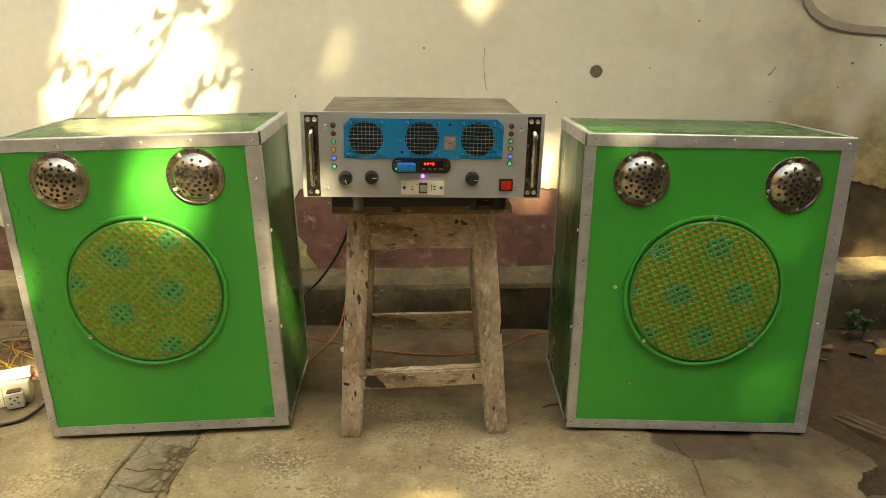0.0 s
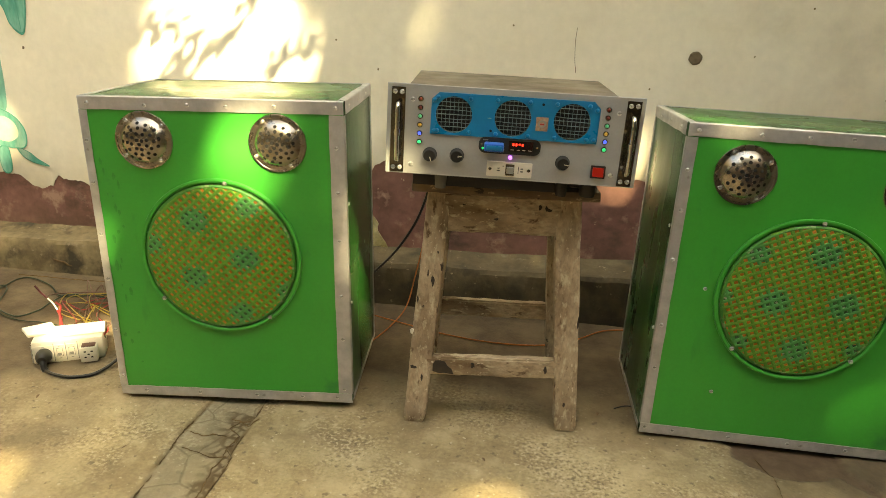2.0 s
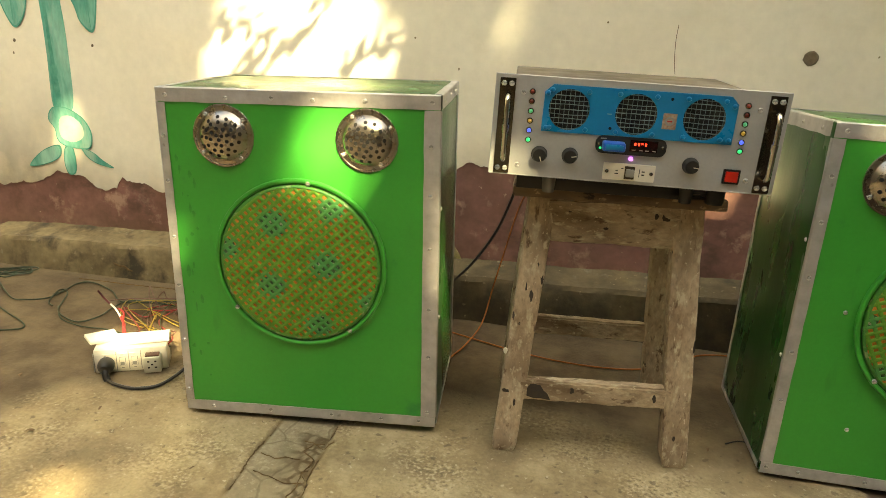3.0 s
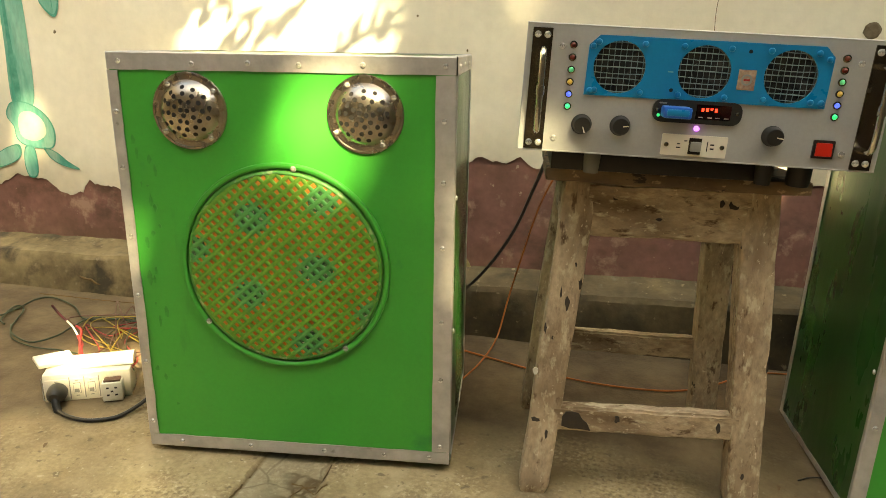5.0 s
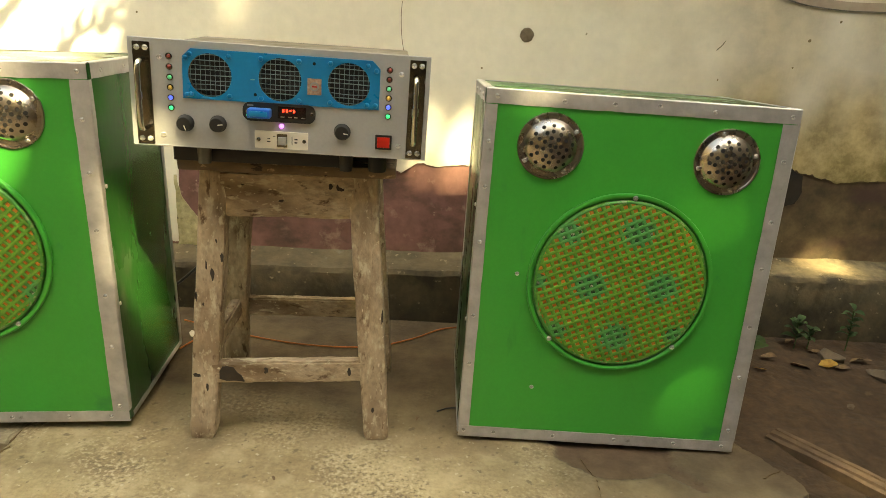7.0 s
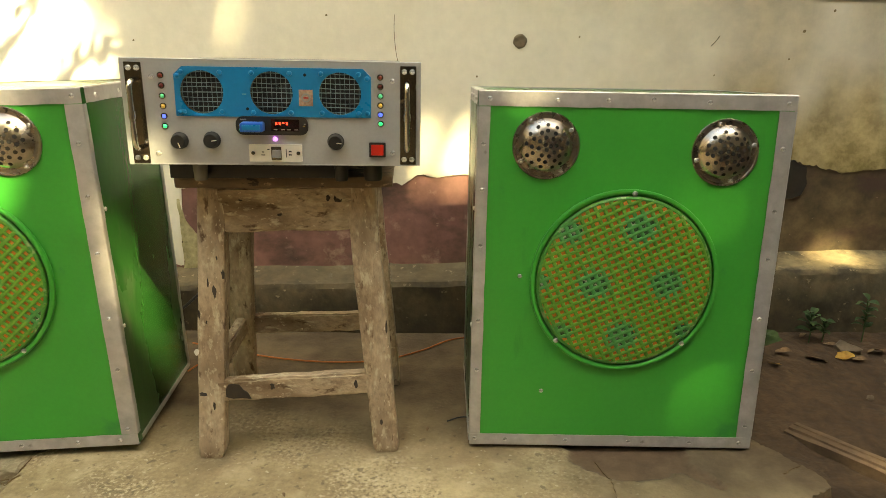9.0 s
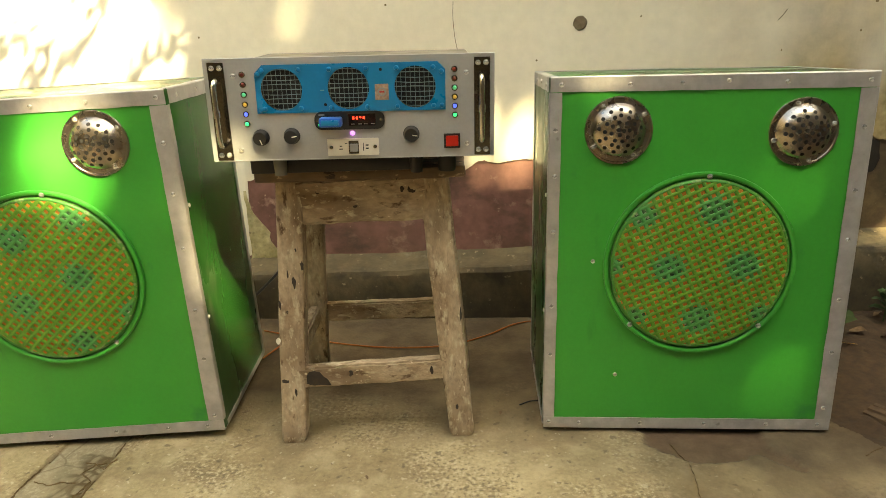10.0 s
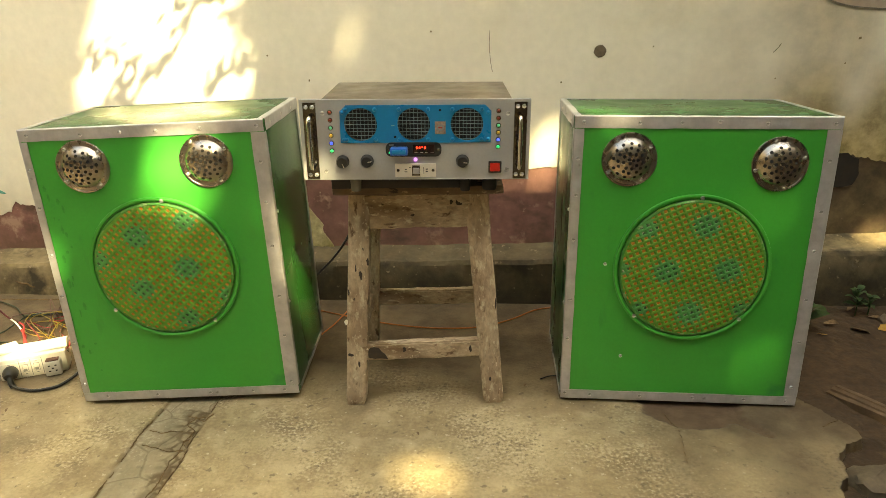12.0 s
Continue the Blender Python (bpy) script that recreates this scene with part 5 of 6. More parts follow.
for a, b, nm in front:
    face = part(nm, box(a, b, -0.003, 0.001, 0.010, 0.051, 0.0012), M_WHITE, ps)
    if nm == "switch":
        part("slot", box(a + 0.0048, b - 0.0048, -0.0036, -0.0028, 0.0185, 0.0425, 0), M_GREY, face, "grey joint round the rocker")
        part("rocker", box(a + 0.006, b - 0.006, -0.0062, -0.0028, 0.020, 0.041, 0.001), M_WHITE, face, "white rocker")
        # grey slab puts the shading on the rocker's lower half into colour
        part("rocker_shade", box(a + 0.0075, b - 0.0075, -0.0066, -0.0062, 0.022, 0.030, 0), M_GREY, face)
    for z in (0.0135, 0.0475):
        part("slot", box((a + b) / 2 - 0.003, (a + b) / 2 + 0.003, -0.0034, -0.0030, z - 0.0009, z + 0.0009), M_GREY, face)
ad = part("adapter", box(0.030, 0.070, -0.026, 0.001, 0.004, 0.045, 0.003), M_WHITE, ps, "white multi-plug adapter")
for dx, dz in ((-0.008, 0.012), (0.008, 0.012), (-0.008, -0.004), (0.008, -0.004), (0, 0.004)):
    part("pin_hole", box(0.050 + dx - 0.0025, 0.050 + dx + 0.0025, -0.0265, -0.0258, 0.0225 + dz - 0.0018, 0.0225 + dz + 0.0018), M_HOLE, ad)
part("tape", box(0.034, 0.066, -0.020, -0.002, 0.0445, 0.0490, 0.001), M_BROWNWIRE, ad, "brown tape")
plug = lathe([(0, 0.034), (0.010, 0.034), (0.0145, 0.028), (0.0185, 0.018), (0.0195, 0.008), (0.0185, 0.0)], 18)
plug_ob = part("plug", plug, M_BLACK, ps, "black power plug", at=out(-0.056, 0.027, -0.003))
part("neck", tube([(0.0, 0.002, 0.024), (0.002, -0.012, 0.034), (0.004, -0.020, 0.038), (0.007, -0.025, 0.041)], 0.0078, 12, 4), M_BLACK, plug_ob, "ribbed cable neck")


def lead(name, pts, r, material, label, group="", n=7):
    ob = part(name, tube(pts, r, n, 7), material)
    return tagged(ob, label, "cable", group)


lead("power_cable", [(-1.121, 1.446, 0.006), (-1.108, 1.438, 0.005), (-1.085, 1.430, 0.005), (-1.046, 1.426, 0.005), (-1.018, 1.434, 0.005), (-0.988, 1.455, 0.006), (-0.970, 1.50, 0.012), (-0.958, 1.56, 0.026), (-0.945, 1.62, 0.038), (-0.93, 1.70, 0.020), (-0.9, 1.86, 0.006)], 0.0043, M_BLACK, "black power cable curling from the extension board")
lead("power_cable", [(-0.16, 1.66, 0.585), (-0.20, 1.80, 0.53), (-0.24, 1.98, 0.43), (-0.30, 2.04, 0.28), (-0.40, 2.05, 0.14), (-0.55, 2.03, 0.03), (-0.75, 1.98, 0.006)], 0.0042, M_BLACK, "black mains cable hanging down behind the stool")
lead("wire", [(-0.36, 1.80, 0.006), (-0.335, 1.90, 0.006), (-0.315, 2.02, 0.02), (-0.295, 2.06, 0.12), (-0.265, 2.03, 0.24), (-0.22, 1.93, 0.40), (-0.16, 1.80, 0.54)], 0.0022, M_ORANGEWIRE, "thin orange wire climbing behind the stool", "orange speaker wires")
lead("wire", [(-0.42, 1.97, 0.004), (-0.33, 1.94, 0.004), (-0.18, 1.893, 0.004), (-0.03, 1.872, 0.004), (0.11, 1.888, 0.004), (0.21, 1.95, 0.004), (0.295, 2.03, 0.004), (0.42, 2.06, 0.004)], 0.0022, M_ORANGEWIRE, "thin orange wire lying across the concrete", "orange speaker wires")
lead("wire", [(0.30, 1.60, 0.004), (0.33, 1.615, 0.006), (0.38, 1.62, 0.004)], 0.0016, M_BLACK, "short dark wire end beside a loudspeaker")
F = 0.005
GREEN_RUNS = [
    [(-2.5, 1.80), (-2.25, 1.88), (-2.089, 1.949), (-2.059, 1.979), (-1.957, 1.917), (-1.855, 1.841), (-1.773, 1.755), (-1.806, 1.728), (-1.827, 1.706), (-1.95, 1.69), (-2.2, 1.72)],
    [(-2.4, 2.04), (-2.2, 2.06), (-2.021, 1.986), (-1.858, 1.867), (-1.727, 1.781), (-1.664, 1.774), (-1.624, 1.813), (-1.614, 1.863), (-1.621, 1.885), (-1.630, 1.86), (-1.60, 1.79), (-1.56, 1.76)],
    [(-1.79, 1.76), (-1.746, 1.735), (-1.64, 1.683), (-1.557, 1.646), (-1.528, 1.614), (-1.574, 1.586), (-1.654, 1.546), (-1.80, 1.50), (-2.1, 1.48)],
    [(-1.63, 1.84), (-1.621, 1.871), (-1.625, 1.94), (-1.585, 1.96), (-1.485, 1.92), (-1.403, 1.857), (-1.331, 1.873), (-1.22, 1.92), (-1.05, 1.95), (-0.9, 1.93)],
    [(-1.62, 1.88), (-1.582, 1.844), (-1.533, 1.753), (-1.474, 1.706), (-1.415, 1.696), (-1.381, 1.739), (-1.392, 1.804), (-1.375, 1.86), (-1.29, 1.88), (-1.10, 1.86), (-0.92, 1.90)],
    [(-1.55, 1.77), (-1.482, 1.703), (-1.409, 1.677), (-1.357, 1.674), (-1.311, 1.678), (-1.22, 1.66), (-1.16, 1.60)],
    [(-1.95, 1.72), (-1.87, 1.735), (-1.82, 1.76), (-1.86, 1.785), (-1.93, 1.77), (-1.98, 1.74), (-1.90, 1.70), (-1.84, 1.715), (-1.9, 1.76)]]
for k, run in enumerate(GREEN_RUNS):
    lead("cable", [(x, y, F + (0.004 * (i % 2)) * (k in (1, 4, 6))) for i, (x, y) in enumerate(run)], 0.0024 if k != 5 else 0.0019, M_GREENWIRE, "long dark green cable snaking over the concrete", "green cables")
coil = [(-1.885 + (0.045 + 0.02 * math.sin(a * 0.7)) * math.cos(a), 1.958 + (0.036 + 0.012 * math.cos(a * 1.3)) * math.sin(a * 1.03), F + 0.0022 * (k // 9)) for k, a in enumerate(np.arange(0, 26, 0.6))]
lead("cable", coil, 0.0024, M_GREENWIRE, "small tangled coil of green cable", "green cables")
rw = random.Random(21)
WIRES = ((M_REDWIRE, "red"), (M_YELWIRE, "yellow"), (M_BROWNWIRE, "brown"), (M_GREENWIRE, "green"), (M_YELWIRE, "yellow"), (M_BROWNWIRE, "brown"))
for k in range(11):
    mat_, word = WIRES[k % 6]
    start = Vector((-1.10 + rw.uniform(-0.06, 0.07), 1.575 + rw.uniform(-0.01, 0.02), 0.045 + rw.uniform(0, 0.012)))
    pts = [start, start + Vector((rw.uniform(-0.04, 0.02), 0.025, 0.012)), Vector((-1.27 + rw.uniform(-0.11, 0.10), 1.75 + rw.uniform(-0.06, 0.06), rw.uniform(0.004, 0.03)))]
    for q in range(rw.choice((2, 3))):
        pts.append(Vector((-1.29 + 0.07 * q + rw.uniform(-0.09, 0.14), 1.82 + rw.uniform(-0.08, 0.10), rw.uniform(0.004, 0.05))))
    pts += [Vector((-1.07 + rw.uniform(-0.1, 0.08), 1.86 + rw.uniform(-0.08, 0.1), rw.uniform(0.004, 0.02))), Vector((-0.85 + rw.uniform(-0.08, 0.05), 1.90 + rw.uniform(-0.05, 0.1), F))]
    lead("wire", pts, rw.uniform(0.0012, 0.0019), mat_, "loose thin " + word + " wire in the tangle behind the extension board", "tangled wires", 6)
lead("wire", [(-1.150, 1.560, 0.066), (-1.165, 1.575, 0.076), (-1.182, 1.598, 0.074), (-1.205, 1.615, 0.084)], 0.0034, M_REDWIRE, "taped red wire end lying over the extension board", "tangled wires")
lead("wire", [(-1.158, 1.562, 0.066), (-1.180, 1.592, 0.086), (-1.200, 1.622, 0.094), (-1.222, 1.633, 0.098)], 0.0026, M_REDWIRE, "taped red wire end lying over the extension board", "tangled wires")
lead("wire", [(-1.205, 1.615, 0.084), (-1.230, 1.630, 0.097), (-1.250, 1.637, 0.106)], 0.0022, M_WHITE, "stripped pale wire end above the extension board", "tangled wires")
lead("wire", [(-1.250, 1.637, 0.106), (-1.268, 1.638, 0.120), (-1.284, 1.637, 0.140)], 0.0030, M_REDDARK, "dark taped wire tip above the extension board", "tangled wires")
crack_line([(-1.66, 1.985), (-1.56, 1.992), (-1.486, 1.991), (-1.36, 2.0), (-1.2, 2.01)], 0.0028, 61)

# ---- wall paintings ----

mural = thing("mural_plant", pose(0, 0, 0), "teal plant with a bulb and roots painted on the wall", "mural", kind="structure")
mural.empty_display_size = 0.02


def mural_piece(name, pts, material, lift, label=""):
    bm = plate([(x - 0.018, z) for x, z in spline(pts)], [], -0.0004, 0)
    for v in bm.verts:
        v.co.y += wy(v.co.x) - 0.0018 - (lift - 0.003) * 0.4
    return part(name, bm, material, mural, label, smooth=False)


mural_piece("stem", [(-1.83, 1.5), (-1.765, 1.5), (-1.722, 0.90), (-1.715, 0.72), (-1.722, 0.54), (-1.765, 0.525), (-1.80, 0.54), (-1.796, 0.72), (-1.80, 0.90)], M_MURAL, 0.003)
mural_piece("stem_shade", [(-1.79, 1.4), (-1.775, 1.4), (-1.775, 0.80), (-1.765, 0.56), (-1.785, 0.56), (-1.785, 0.80)], M_MURALDARK, 0.0042, "darker brush stroke")
mural_piece("bulb", [(-1.79, 0.535), (-1.74, 0.53), (-1.69, 0.50), (-1.665, 0.455), (-1.675, 0.405), (-1.72, 0.398), (-1.775, 0.405), (-1.80, 0.425), (-1.805, 0.46), (-1.825, 0.49), (-1.815, 0.52)], M_MURAL, 0.0045)
# sun spot on the bulb, put in as a pale shape
mural_piece("bulb_sun_spot", [(-1.775, 0.50), (-1.735, 0.505), (-1.700, 0.478), (-1.698, 0.44), (-1.735, 0.420), (-1.778, 0.43), (-1.788, 0.465)], M_MURALPALE, 0.006, "pale centre of the bulb, a painted sun spot")
mural_piece("root", [(-1.795, 0.405), (-1.80, 0.365), (-1.86, 0.335), (-1.925, 0.325), (-1.89, 0.365), (-1.84, 0.395)], M_MURAL, 0.003)
mural_piece("root", [(-1.775, 0.40), (-1.745, 0.40), (-1.74, 0.34), (-1.75, 0.31), (-1.775, 0.31), (-1.785, 0.35)], M_MURAL, 0.003)
mural_piece("root", [(-1.71, 0.402), (-1.67, 0.39), (-1.635, 0.365), (-1.595, 0.342), (-1.65, 0.35), (-1.69, 0.37)], M_MURAL, 0.003)
mural_piece("leaf", [(-1.90, 0.78), (-1.865, 0.81), (-1.845, 0.86), (-1.83, 0.95), (-1.86, 1.08), (-1.94, 1.15), (-1.965, 1.0), (-1.955, 0.90), (-1.93, 0.82)], M_MURAL, 0.003)
mural_piece("leaf_vein", [(-1.905, 0.80), (-1.90, 0.95), (-1.925, 1.12), (-1.93, 1.12), (-1.91, 0.95)], M_MURALDARK, 0.0042, "darker brush stroke")
mural_piece("leaf", [(-1.615, 0.775), (-1.595, 0.83), (-1.585, 0.92), (-1.60, 1.05), (-1.64, 1.15), (-1.70, 1.02), (-1.70, 0.92), (-1.67, 0.85), (-1.655, 0.805)], M_MURAL, 0.003)
mural_piece("leaf_vein", [(-1.62, 0.79), (-1.625, 0.95), (-1.645, 1.12), (-1.65, 1.12), (-1.632, 0.95)], M_MURALDARK, 0.0042, "darker brush stroke")



def mural_edge(pts, shrink, name="brush_line"):
    """A thin dark brush line round a painted shape."""
    cx, cz = sum(p[0] for p in pts) / len(pts), sum(p[1] for p in pts) / len(pts)
    loop = [(x - 0.018, z) for x, z in spline(pts)]
    bm = plate(loop, [[(cx - 0.018 + (x + 0.018 - cx) * shrink, cz + (z - cz) * shrink) for x, z in loop]], -0.0004, 0)
    for v in bm.verts:
        v.co.y += wy(v.co.x) - 0.0034
    return part(name, bm, M_MURALDARK, mural, "darker brush line", smooth=False)


mural_edge([(-1.79, 0.535), (-1.74, 0.53), (-1.69, 0.50), (-1.665, 0.455), (-1.675, 0.405), (-1.72, 0.398), (-1.775, 0.405), (-1.80, 0.425), (-1.805, 0.46), (-1.825, 0.49), (-1.815, 0.52)], 0.955)
mural_edge([(-1.795, 0.405), (-1.80, 0.365), (-1.86, 0.335), (-1.925, 0.325), (-1.89, 0.365), (-1.84, 0.395)], 0.90)
mural_edge([(-1.775, 0.40), (-1.745, 0.40), (-1.74, 0.34), (-1.75, 0.31), (-1.775, 0.31), (-1.785, 0.35)], 0.91)
mural_edge([(-1.71, 0.402), (-1.67, 0.39), (-1.635, 0.365), (-1.595, 0.342), (-1.65, 0.35), (-1.69, 0.37)], 0.88)
mural_edge([(-1.90, 0.78), (-1.865, 0.81), (-1.845, 0.86), (-1.83, 0.95), (-1.86, 1.08), (-1.94, 1.15), (-1.965, 1.0), (-1.955, 0.90), (-1.93, 0.82)], 0.95)
mural_edge([(-1.615, 0.775), (-1.595, 0.83), (-1.585, 0.92), (-1.60, 1.05), (-1.64, 1.15), (-1.70, 1.02), (-1.70, 0.92), (-1.67, 0.85), (-1.655, 0.805)], 0.95)
mural = thing("mural_outline", pose(0, 0, 0), "faded rose-grey rounded outline painted on the cream wall", "mural", kind="structure")
outer = [(1.03, 1.02), (1.045, 0.96), (1.085, 0.925), (1.13, 0.905), (1.20, 0.892), (1.32, 0.886), (1.5, 0.90), (1.65, 0.98), (1.65, 1.25), (1.3, 1.35), (1.06, 1.2)]
inner = [(0.5 * (x - 1.33) * 1.86 + 1.33, 0.5 * (z - 1.1) * 1.78 + 1.1) for x, z in outer]
bm = plate(spline(outer), [spline(inner)], -0.0008, 0)
for v in bm.verts:
    v.co.y += wy(v.co.x) - 0.0018
part("band", bm, M_MURALGREY, mural, smooth=False)
bm = plate(spline(outer), [spline([(0.5 * (x - 1.33) * 1.985 + 1.33, 0.5 * (z - 1.1) * 1.97 + 1.1) for x, z in outer])], -0.0008, 0)
for v in bm.verts:
    v.co.y += wy(v.co.x) - 0.0024
part("line", bm, surface("grey brush line", (0.12, 0.11, 0.085), (0.17, 0.15, 0.115), 15, 0.85, bump=0, vary=0.2), mural, "thin grey brush line", smooth=False)

# ---- earth corner: stones, leaves, seedlings, plank ----
def dirt_z(x, y):
    return dirt_height(x, y)[0]


def leaf_bm(length, width, bend, n=5, bm=None, m=None):
    bm = bm or bmesh.new()
    m = m or Matrix()
    rows = []
    for k in range(n + 1):
        t = k / n
        wd = width * math.sin(math.pi * min(1, t * 0.93 + 0.05)) ** 0.8 * 0.5
        z = bend * math.sin(math.pi * t * 0.8) * length
        rows.append([bm.verts.new(m @ Vector(q)) for q in ((t * length, -wd, z + wd * 0.35), (t * length, 0, z), (t * length, wd, z + wd * 0.35))])
    for a, b in zip(rows, rows[1:]):
        bm.faces.new((a[0], a[1], b[1], b[0])), bm.faces.new((a[1], a[2], b[2], b[1]))
    return bm


rl = random.Random(8)
for x, y, s, mt, lab in ((1.225, 1.945, 0.055, M_DRYLEAF, "dry curled pale leaf on the earth"), (1.15, 1.965, 0.04, M_DRYLEAF, "dry curled pale leaf on the earth"), (1.305, 1.955, 0.055, M_YELLEAF, "yellow fallen leaf on the earth"), (1.335, 1.945, 0.04, M_DRYLEAF, "brown crumpled leaf on the earth"), (1.105, 1.90, 0.03, M_YELLEAF, "yellow fallen leaf on the earth"), (1.40, 1.99, 0.05, M_DRYLEAF, "brown crumpled leaf on the earth"), (1.30, 2.03, 0.04, M_DRYLEAF, "brown crumpled leaf on the earth"), (1.25, 2.06, 0.035, M_DRYLEAF, "dry curled pale leaf on the earth")):
    tagged(part("fallen_leaf", wobble(leaf_bm(s, s * 0.5, 0.05, 8), s * 0.12, 60, s * 90), mt, at=pose(x - s / 2, y, dirt_z(x, y) + 0.004, rl.uniform(-25, 25), rl.uniform(-10, 5), rl.uniform(-30, 30))), lab, "leaf", "fallen leaves")
for x, y, s in ((-1.14, 1.22, 0.022), (-1.05, 1.33, 0.016), (-0.98, 1.13, 0.014), (-1.33, 1.40, 0.020), (-0.74, 1.20, 0.012), (0.02, 1.33, 0.013), (0.26, 1.56, 0.016)):
    tagged(part("leaf_scrap", wobble(leaf_bm(s, s * 0.4, 0.05, 6), s * 0.1, 90, s * 70), M_DRYLEAF, at=pose(x, y, floor_height(x, y)[0] + 0.002, 0, 0, rl.uniform(0, 180))), "tiny dry leaf scrap lying on the concrete", "leaf", "leaf scraps on the floor")
for x, y, hgt, cnt, size in ((1.245, 2.035, 0.085, 13, 0.036), (1.075, 1.93, 0.07, 4, 0.062), (1.285, 2.045, 0.06, 9, 0.028), (1.39, 2.05, 0.12, 15, 0.030), (1.50, 2.02, 0.14, 16, 0.030)):
    z = dirt_z(x, y)
    pl = thing("seedling", pose(x, y, z), "small green seedling growing at the foot of the wall", "seedling", "seedlings")
    stem = [(0, 0, -0.01), (0.004, 0.004, hgt * 0.4), (-0.004, -0.004, hgt)]
    part("stem", tube(stem, 0.0018, 6, 4), M_SEEDLING, pl)
    for k in range(cnt):
        t = 0.3 + 0.7 * (k + 1) / cnt
        part("leaf", leaf_bm(size * rl.uniform(0.7, 1.1), size * rl.uniform(0.5, 0.65), 0.2), M_SEEDLING, pl, at=pose(0, 0, hgt * t, rl.uniform(-20, 20), rl.uniform(-25, 15), k * 137 + rl.uniform(-20, 20)))
for x, y, s in ((1.01, 1.285, 0.075), (1.33, 2.005, 0.035), (1.42, 1.93, 0.03), (1.28, 1.78, 0.010), (1.44, 1.83, 0.018)):
    bm = bmesh.new()
    bmesh.ops.create_icosphere(bm, subdivisions=3, radius=1)
    for k in range(9):
        # flat broken faces
        n = Vector((rl.uniform(-1, 1), rl.uniform(-1, 1), rl.uniform(-0.3, 1))).normalized()
        for v in bm.verts:
            over = v.co.dot(n) - rl.uniform(0.60, 0.64)
            if over > 0:
                v.co -= n * over
    for v in bm.verts:
        v.co += noise.noise_vector(v.co * 2.5 + Vector((x * 9, y * 9, 0))) * 0.10
        v.co.x, v.co.y, v.co.z = v.co.x * s * 1.3, v.co.y * s, v.co.z * s * 0.55
    tagged(part("stone", bm, M_STONE, at=pose(x, y, max(dirt_z(x, y), -0.06) + s * 0.12, 0, 0, rl.uniform(0, 180))), "broken lump of concrete lying in the brown earth" if s > 0.05 else "rough stone lying in the brown earth", "stone", "stones in the earth")
bm = bmesh.new()
p0, p1 = Vector((1.045, 1.65, -0.020)), Vector((1.36, 1.295, -0.020))
side = Vector((0.75, 0.66, 0))
rows2 = []
for i in range(30):
    c = p0.lerp(p1, i / 29)
    rows2.append([bm.verts.new(c + side * (u - 0.03) + Vector((0, 0, hz + 0.002 * noise.noise(c * 20 + Vector((u * 50, 0, 0)))))) for u, hz in ((0, -0.03), (0.002, 0.004), (0.013, 0.006), (0.016, -0.002), (0.020, -0.002), (0.023, 0.006), (0.036, 0.007), (0.039, -0.001), (0.043, -0.001), (0.046, 0.005), (0.06, 0.003), (0.062, -0.03))])
for a, b in zip(rows2, rows2[1:]):
    for k in range(11):
        bm.faces.new((a[k], a[k + 1], b[k + 1], b[k]))
bm.faces.new(rows2[0]), bm.faces.new(rows2[-1])
tagged(part("grooved_plank", bm, M_PLANK), "weathered grooved plank half sunk in the earth", "plank")

# ---- tall unseen shade trees round the yard, whose crowns break the sunlight ----
# points the sun must reach; the near crown is cut open towards them
PATCH = [(-1.18, 0.73), (-1.08, 0.80), (-1.0, 0.72), (-0.98, 0.86), (-0.87, 0.73), (-0.77, 0.71), (-0.80, 0.82), (-0.88, 0.92), (-0.74, 0.92), (-1.12, 0.93), (-1.0, 1.0), (-0.86, 1.05), (-1.05, 1.13), (-0.9, 1.2), (-0.72, 1.06), (-1.12, 1.28), (-0.8, 1.3)]
FLECKS = [(x, 2.17, z, 0.034 if z < 0.9 else 0.012) for x, z in PATCH] + [
    (-1.37, 2.16, 0.66, -0.022), (-1.32, 2.16, 0.75, -0.012), (-0.66, 2.17, 0.79, -0.012), (-0.64, 2.17, 1.0, 0.0), (-0.68, 2.17, 0.71, 0.0), (-0.35, 2.18, 0.765, -0.022), (-0.32, 2.18, 0.81, -0.018), (-0.285, 2.18, 0.86, -0.016), (-0.26, 2.18, 0.96, -0.02), (0.13, 2.19, 1.03, 0.005),
    (0.27, 2.19, 0.41, 0.040), (0.31, 2.19, 0.52, 0.022), (0.21, 2.19, 0.54, 0.016), (-1.765, 2.15, 0.464, 0.012),
    (-0.80, 1.22, 0.0, -0.012), (-0.86, 1.14, 0.0, 0.002), (-0.95, 1.06, 0.0, 0.005), (-1.03, 1.12, 0.0, -0.02), (-1.10, 0.98, 0.0, 0.012), (-0.72, 1.27, 0.0, -0.03), (0.070, 1.19, 0.0, 0.006), (0.005, 1.21, 0.0, -0.02), (0.79, 1.345, 0.0, -0.006), (0.58, 1.16, 0, -0.02),
    (-0.54, 1.65, 0.715, 0.035), (-0.530, 1.43, 0.65, 0.016), (-0.540, 1.43, 0.60, 0.024), (-0.515, 1.43, 0.55, 0.012), (-0.78, 1.395, 0.54, -0.004), (-0.82, 1.39, 0.48, -0.012),
    (0.81, 1.55, 0.485, 0.009), (0.83, 1.535, 0.13, -0.008), (-0.33, 1.60, 0.30, 0.022), (-0.33, 1.59, 0.21, 0.022), (0.345, 1.80, 0.53, 0.022),
    (1.32, 2.12, 0.235, 0.004), (1.40, 2.14, 0.26, 0.010), (1.36, 2.20, 0.62, -0.005), (-1.16, 1.605, 0.065, 0.06), (-1.08, 1.60, 0.065, 0.04), (1.15, 1.50, -0.03, 0.014)]
rt = random.Random(5)
back = -SUN_WAY


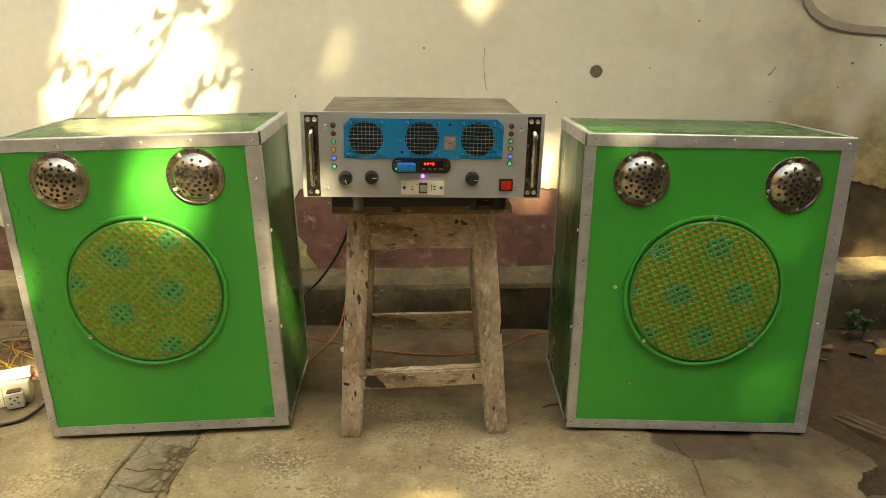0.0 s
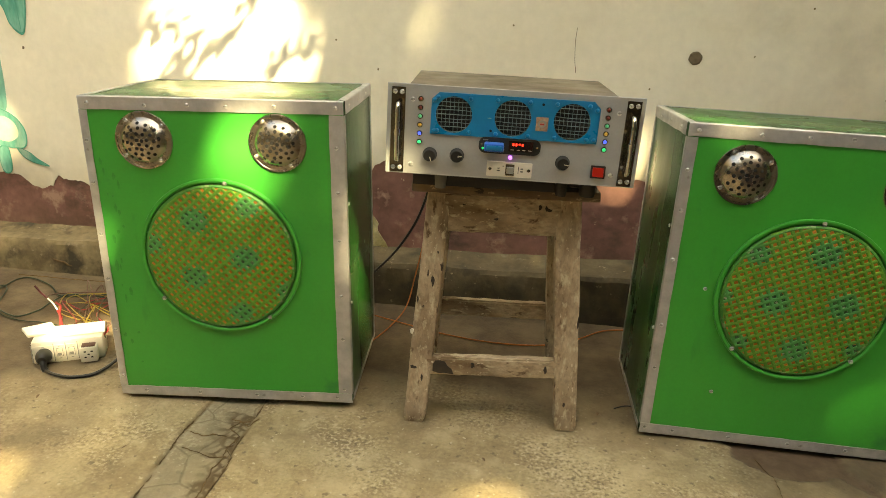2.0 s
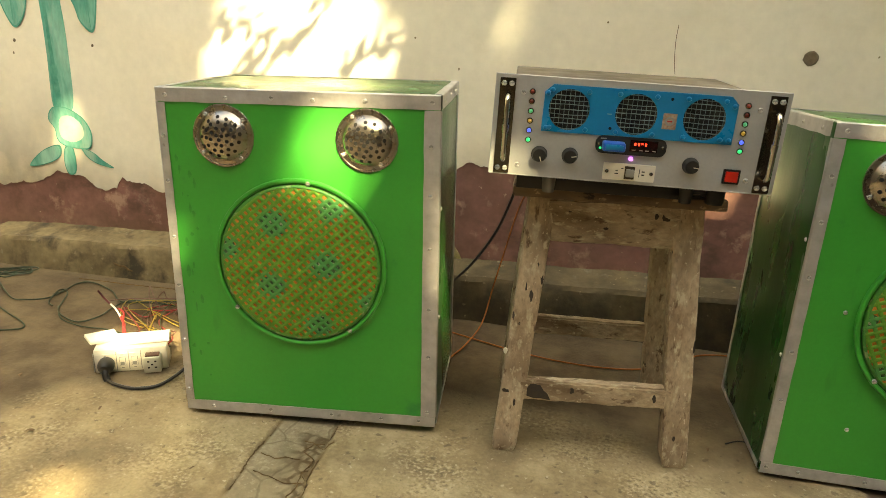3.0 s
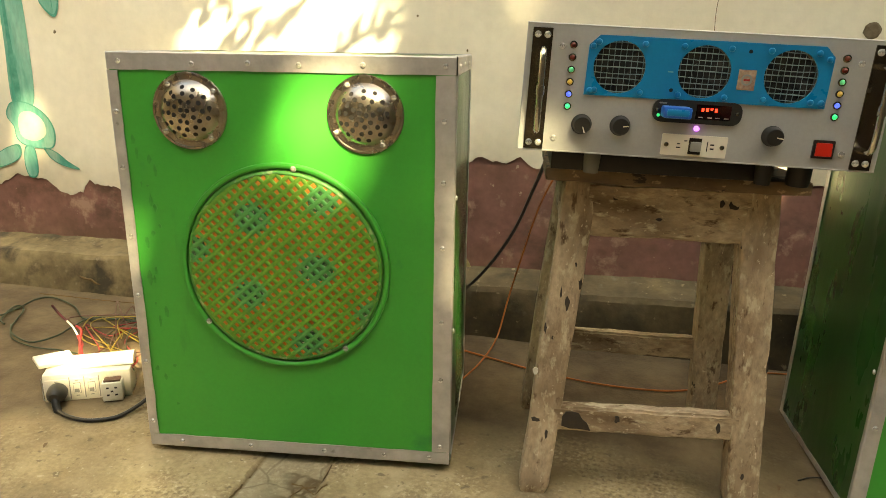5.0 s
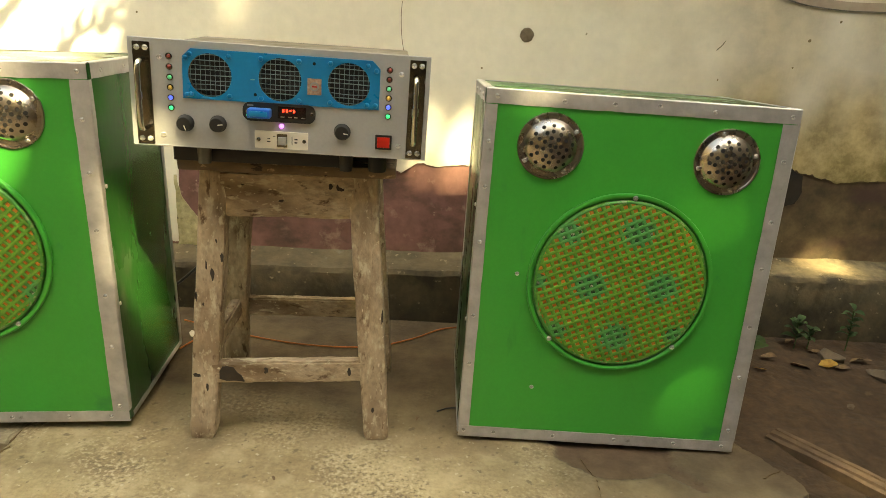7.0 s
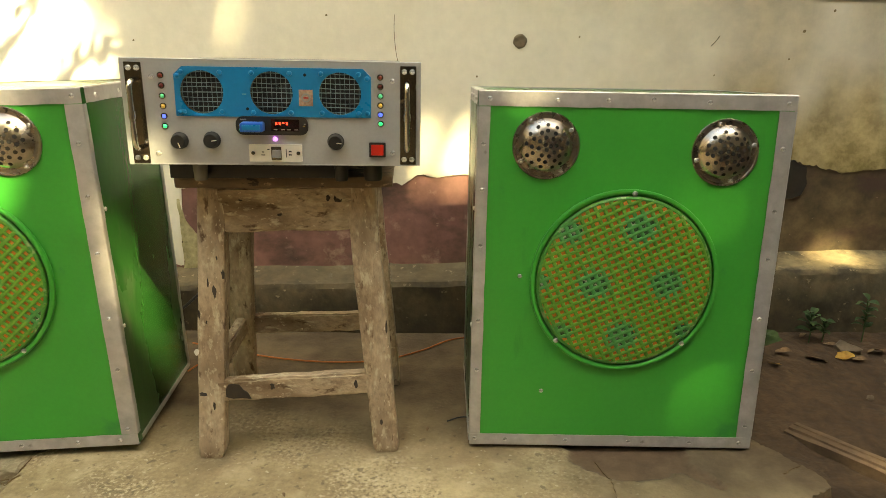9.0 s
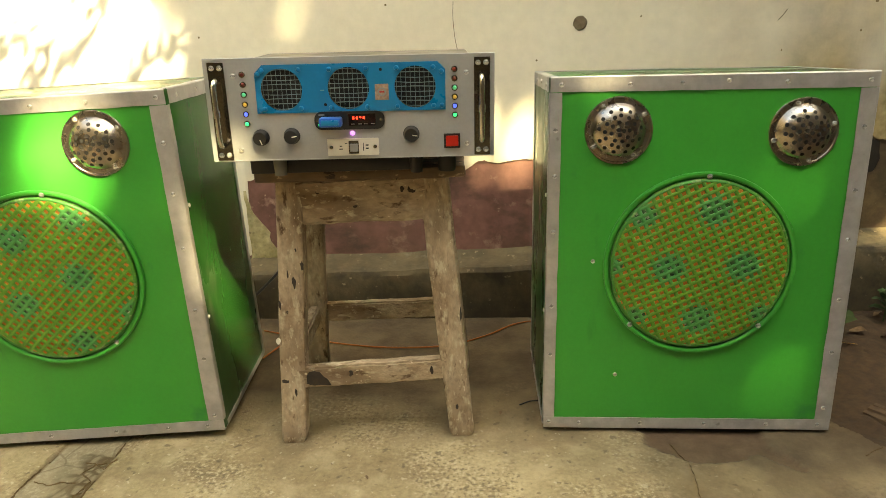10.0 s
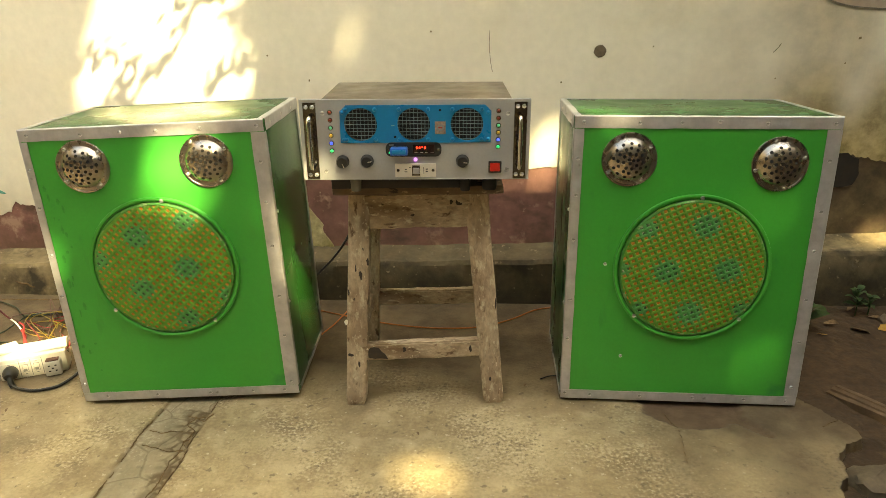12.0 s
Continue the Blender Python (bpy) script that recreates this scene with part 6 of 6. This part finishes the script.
def shade_tree(base, label, limbs, low, high, count, size, gaps, seed):
    """A tall tree: trunk, limbs and a crown of separate leaves between the corners low and high."""
    base = Vector(base)
    ob = thing("tree", Matrix.Translation(base), label, "tree", "shade trees")
    r = random.Random(seed)
    fork = Vector((0.1, 0.15, low[2] * 0.62))
    part("trunk", tube([(0, 0, 0), (0.08, 0.05, fork.z * 0.35), (0.0, 0.12, fork.z * 0.7), tuple(fork)], [0.26 - 0.006 * k for k in range(19)], 14, 6), M_BARK, ob)
    for t in limbs:
        q = Vector(t) - base
        part("limb", tube([fork - Vector((0, 0, 0.3)), fork.lerp(q, 0.35) + Vector((0, 0, 0.3)), fork.lerp(q, 0.75), q], [0.10 - 0.0046 * k for k in range(19)], 8, 6), M_BARK, ob)
    verts, faces = [], []
    spots = np.array([[r.uniform(a, b) for a, b in zip(low, high)] for k in range(count)])
    keep = np.ones(count, bool)
    for f in FLECKS if gaps else ():
        d = spots - np.array(f[:3])
        along = d @ np.array(back)
        keep &= np.linalg.norm(d - along[:, None] * np.array(back), axis=1) > f[3] + size * 0.30
    for p in spots[keep]:
        p = Vector(p)
        if not gaps and noise.noise(p * 0.6) < -0.45:
            continue
        ln_, wd_ = size * r.uniform(0.75, 1.15), size * r.uniform(0.42, 0.6)
        mm = Matrix.Translation(p - base) @ Euler((r.uniform(-0.7, 0.7), r.uniform(-0.7, 0.7), r.uniform(0, 6.28))).to_matrix().to_4x4()
        i = len(verts)
        verts += [tuple(mm @ Vector(q)) for q in ((-ln_ * 0.5, 0, 0), (-ln_ * 0.1, -wd_ / 2, 0.008), (ln_ * 0.5, 0, -0.015), (-ln_ * 0.1, wd_ / 2, 0.008))]
        faces += [(i, i + 1, i + 2), (i, i + 2, i + 3)]
    me = bpy.data.meshes.new("crown")
    me.from_pydata(verts, [], faces)
    me.materials.append(M_LEAF)
    crown = new("crown", me)
    crown.parent = ob
    tagged(crown, "dense green leaves with gaps", kind="stuff")
    return ob


near_tree = shade_tree((4.6, -5.4, -0.12), "tall leafy shade tree beside the yard", ((2.2, -4.4, 7.4), (3.6, -3.6, 7.6), (5.6, -4.2, 7.6), (1.4, -5.8, 7.5), (4.4, -6.8, 7.6)), (-0.4, -7.4, 7.2), (6.8, -2.6, 8.9), 52000, 0.20, True, 5)
# second unseen tree, added to keep sun off the yard behind the camera
shade_tree((-2.5, -9.4, -0.12), "unseen leafy tree added to shade the yard", ((1.6, -9.0, 8.2), (-5.0, -8.4, 8.1), (0.2, -11.2, 8.3), (4.2, -10.0, 8.5)), (-6.0, -15.0, 7.6), (10.0, -7.2, 9.4), 12000, 0.40, False, 9)
# unseen low twig of the near tree; narrow leaves set sunward to dapple the wall
q = Vector((0.15, 0.55, 2.9)) - Vector((4.6, -5.4, -0.12))
part("limb", tube([(0.1, 0.15, 4.2), (-1.2, 1.8, 4.6), q * 0.75 + Vector((0, 0, 1.2)), q + Vector((0.5, -0.4, 0.35)), q + Vector((-0.25, 0.3, 0.1))], [0.012 - 0.0004 * k for k in range(25)], 8, 6), M_BARK, near_tree)
tv, tf = [], []
for k in range(620):
    target = Vector((rt.uniform(-1.30, -0.58), 2.17, rt.uniform(0.66, 1.45)))
    tilt = Vector((target.x * 0.7 - target.z * 0.7, 0, (target.x * 0.7 + target.z * 0.7) * 0.6))
    if noise.noise(tilt * 11) + 0.5 * noise.noise(tilt * 4) < 0.06:
        continue
    p = target + back * rt.uniform(1.2, 3.4)
    ln_, wd_ = rt.uniform(0.05, 0.12), rt.uniform(0.014, 0.032)
    along_ = Vector((0.85 + rt.uniform(-0.6, 0.6), rt.uniform(-0.2, 0.2), 0.6)).normalized()
    across_ = along_.cross(back).normalized() * wd_ / 2
    c = p - Vector((4.6, -5.4, -0.12))
    i = len(tv)
    tv += [tuple(c + v) for v in (-along_ * ln_ * 0.5, across_ - along_ * ln_ * 0.1, along_ * ln_ * 0.5, -across_ - along_ * ln_ * 0.1)]
    tf += [(i, i + 1, i + 2), (i, i + 2, i + 3)]
me = bpy.data.meshes.new("twig_leaves")
me.from_pydata(tv, [], tf)
me.materials.append(M_LEAF)
twig = new("twig_leaves", me)
twig.parent = near_tree
tagged(twig, "unseen narrow leaves set to dapple the wall", kind="stuff")
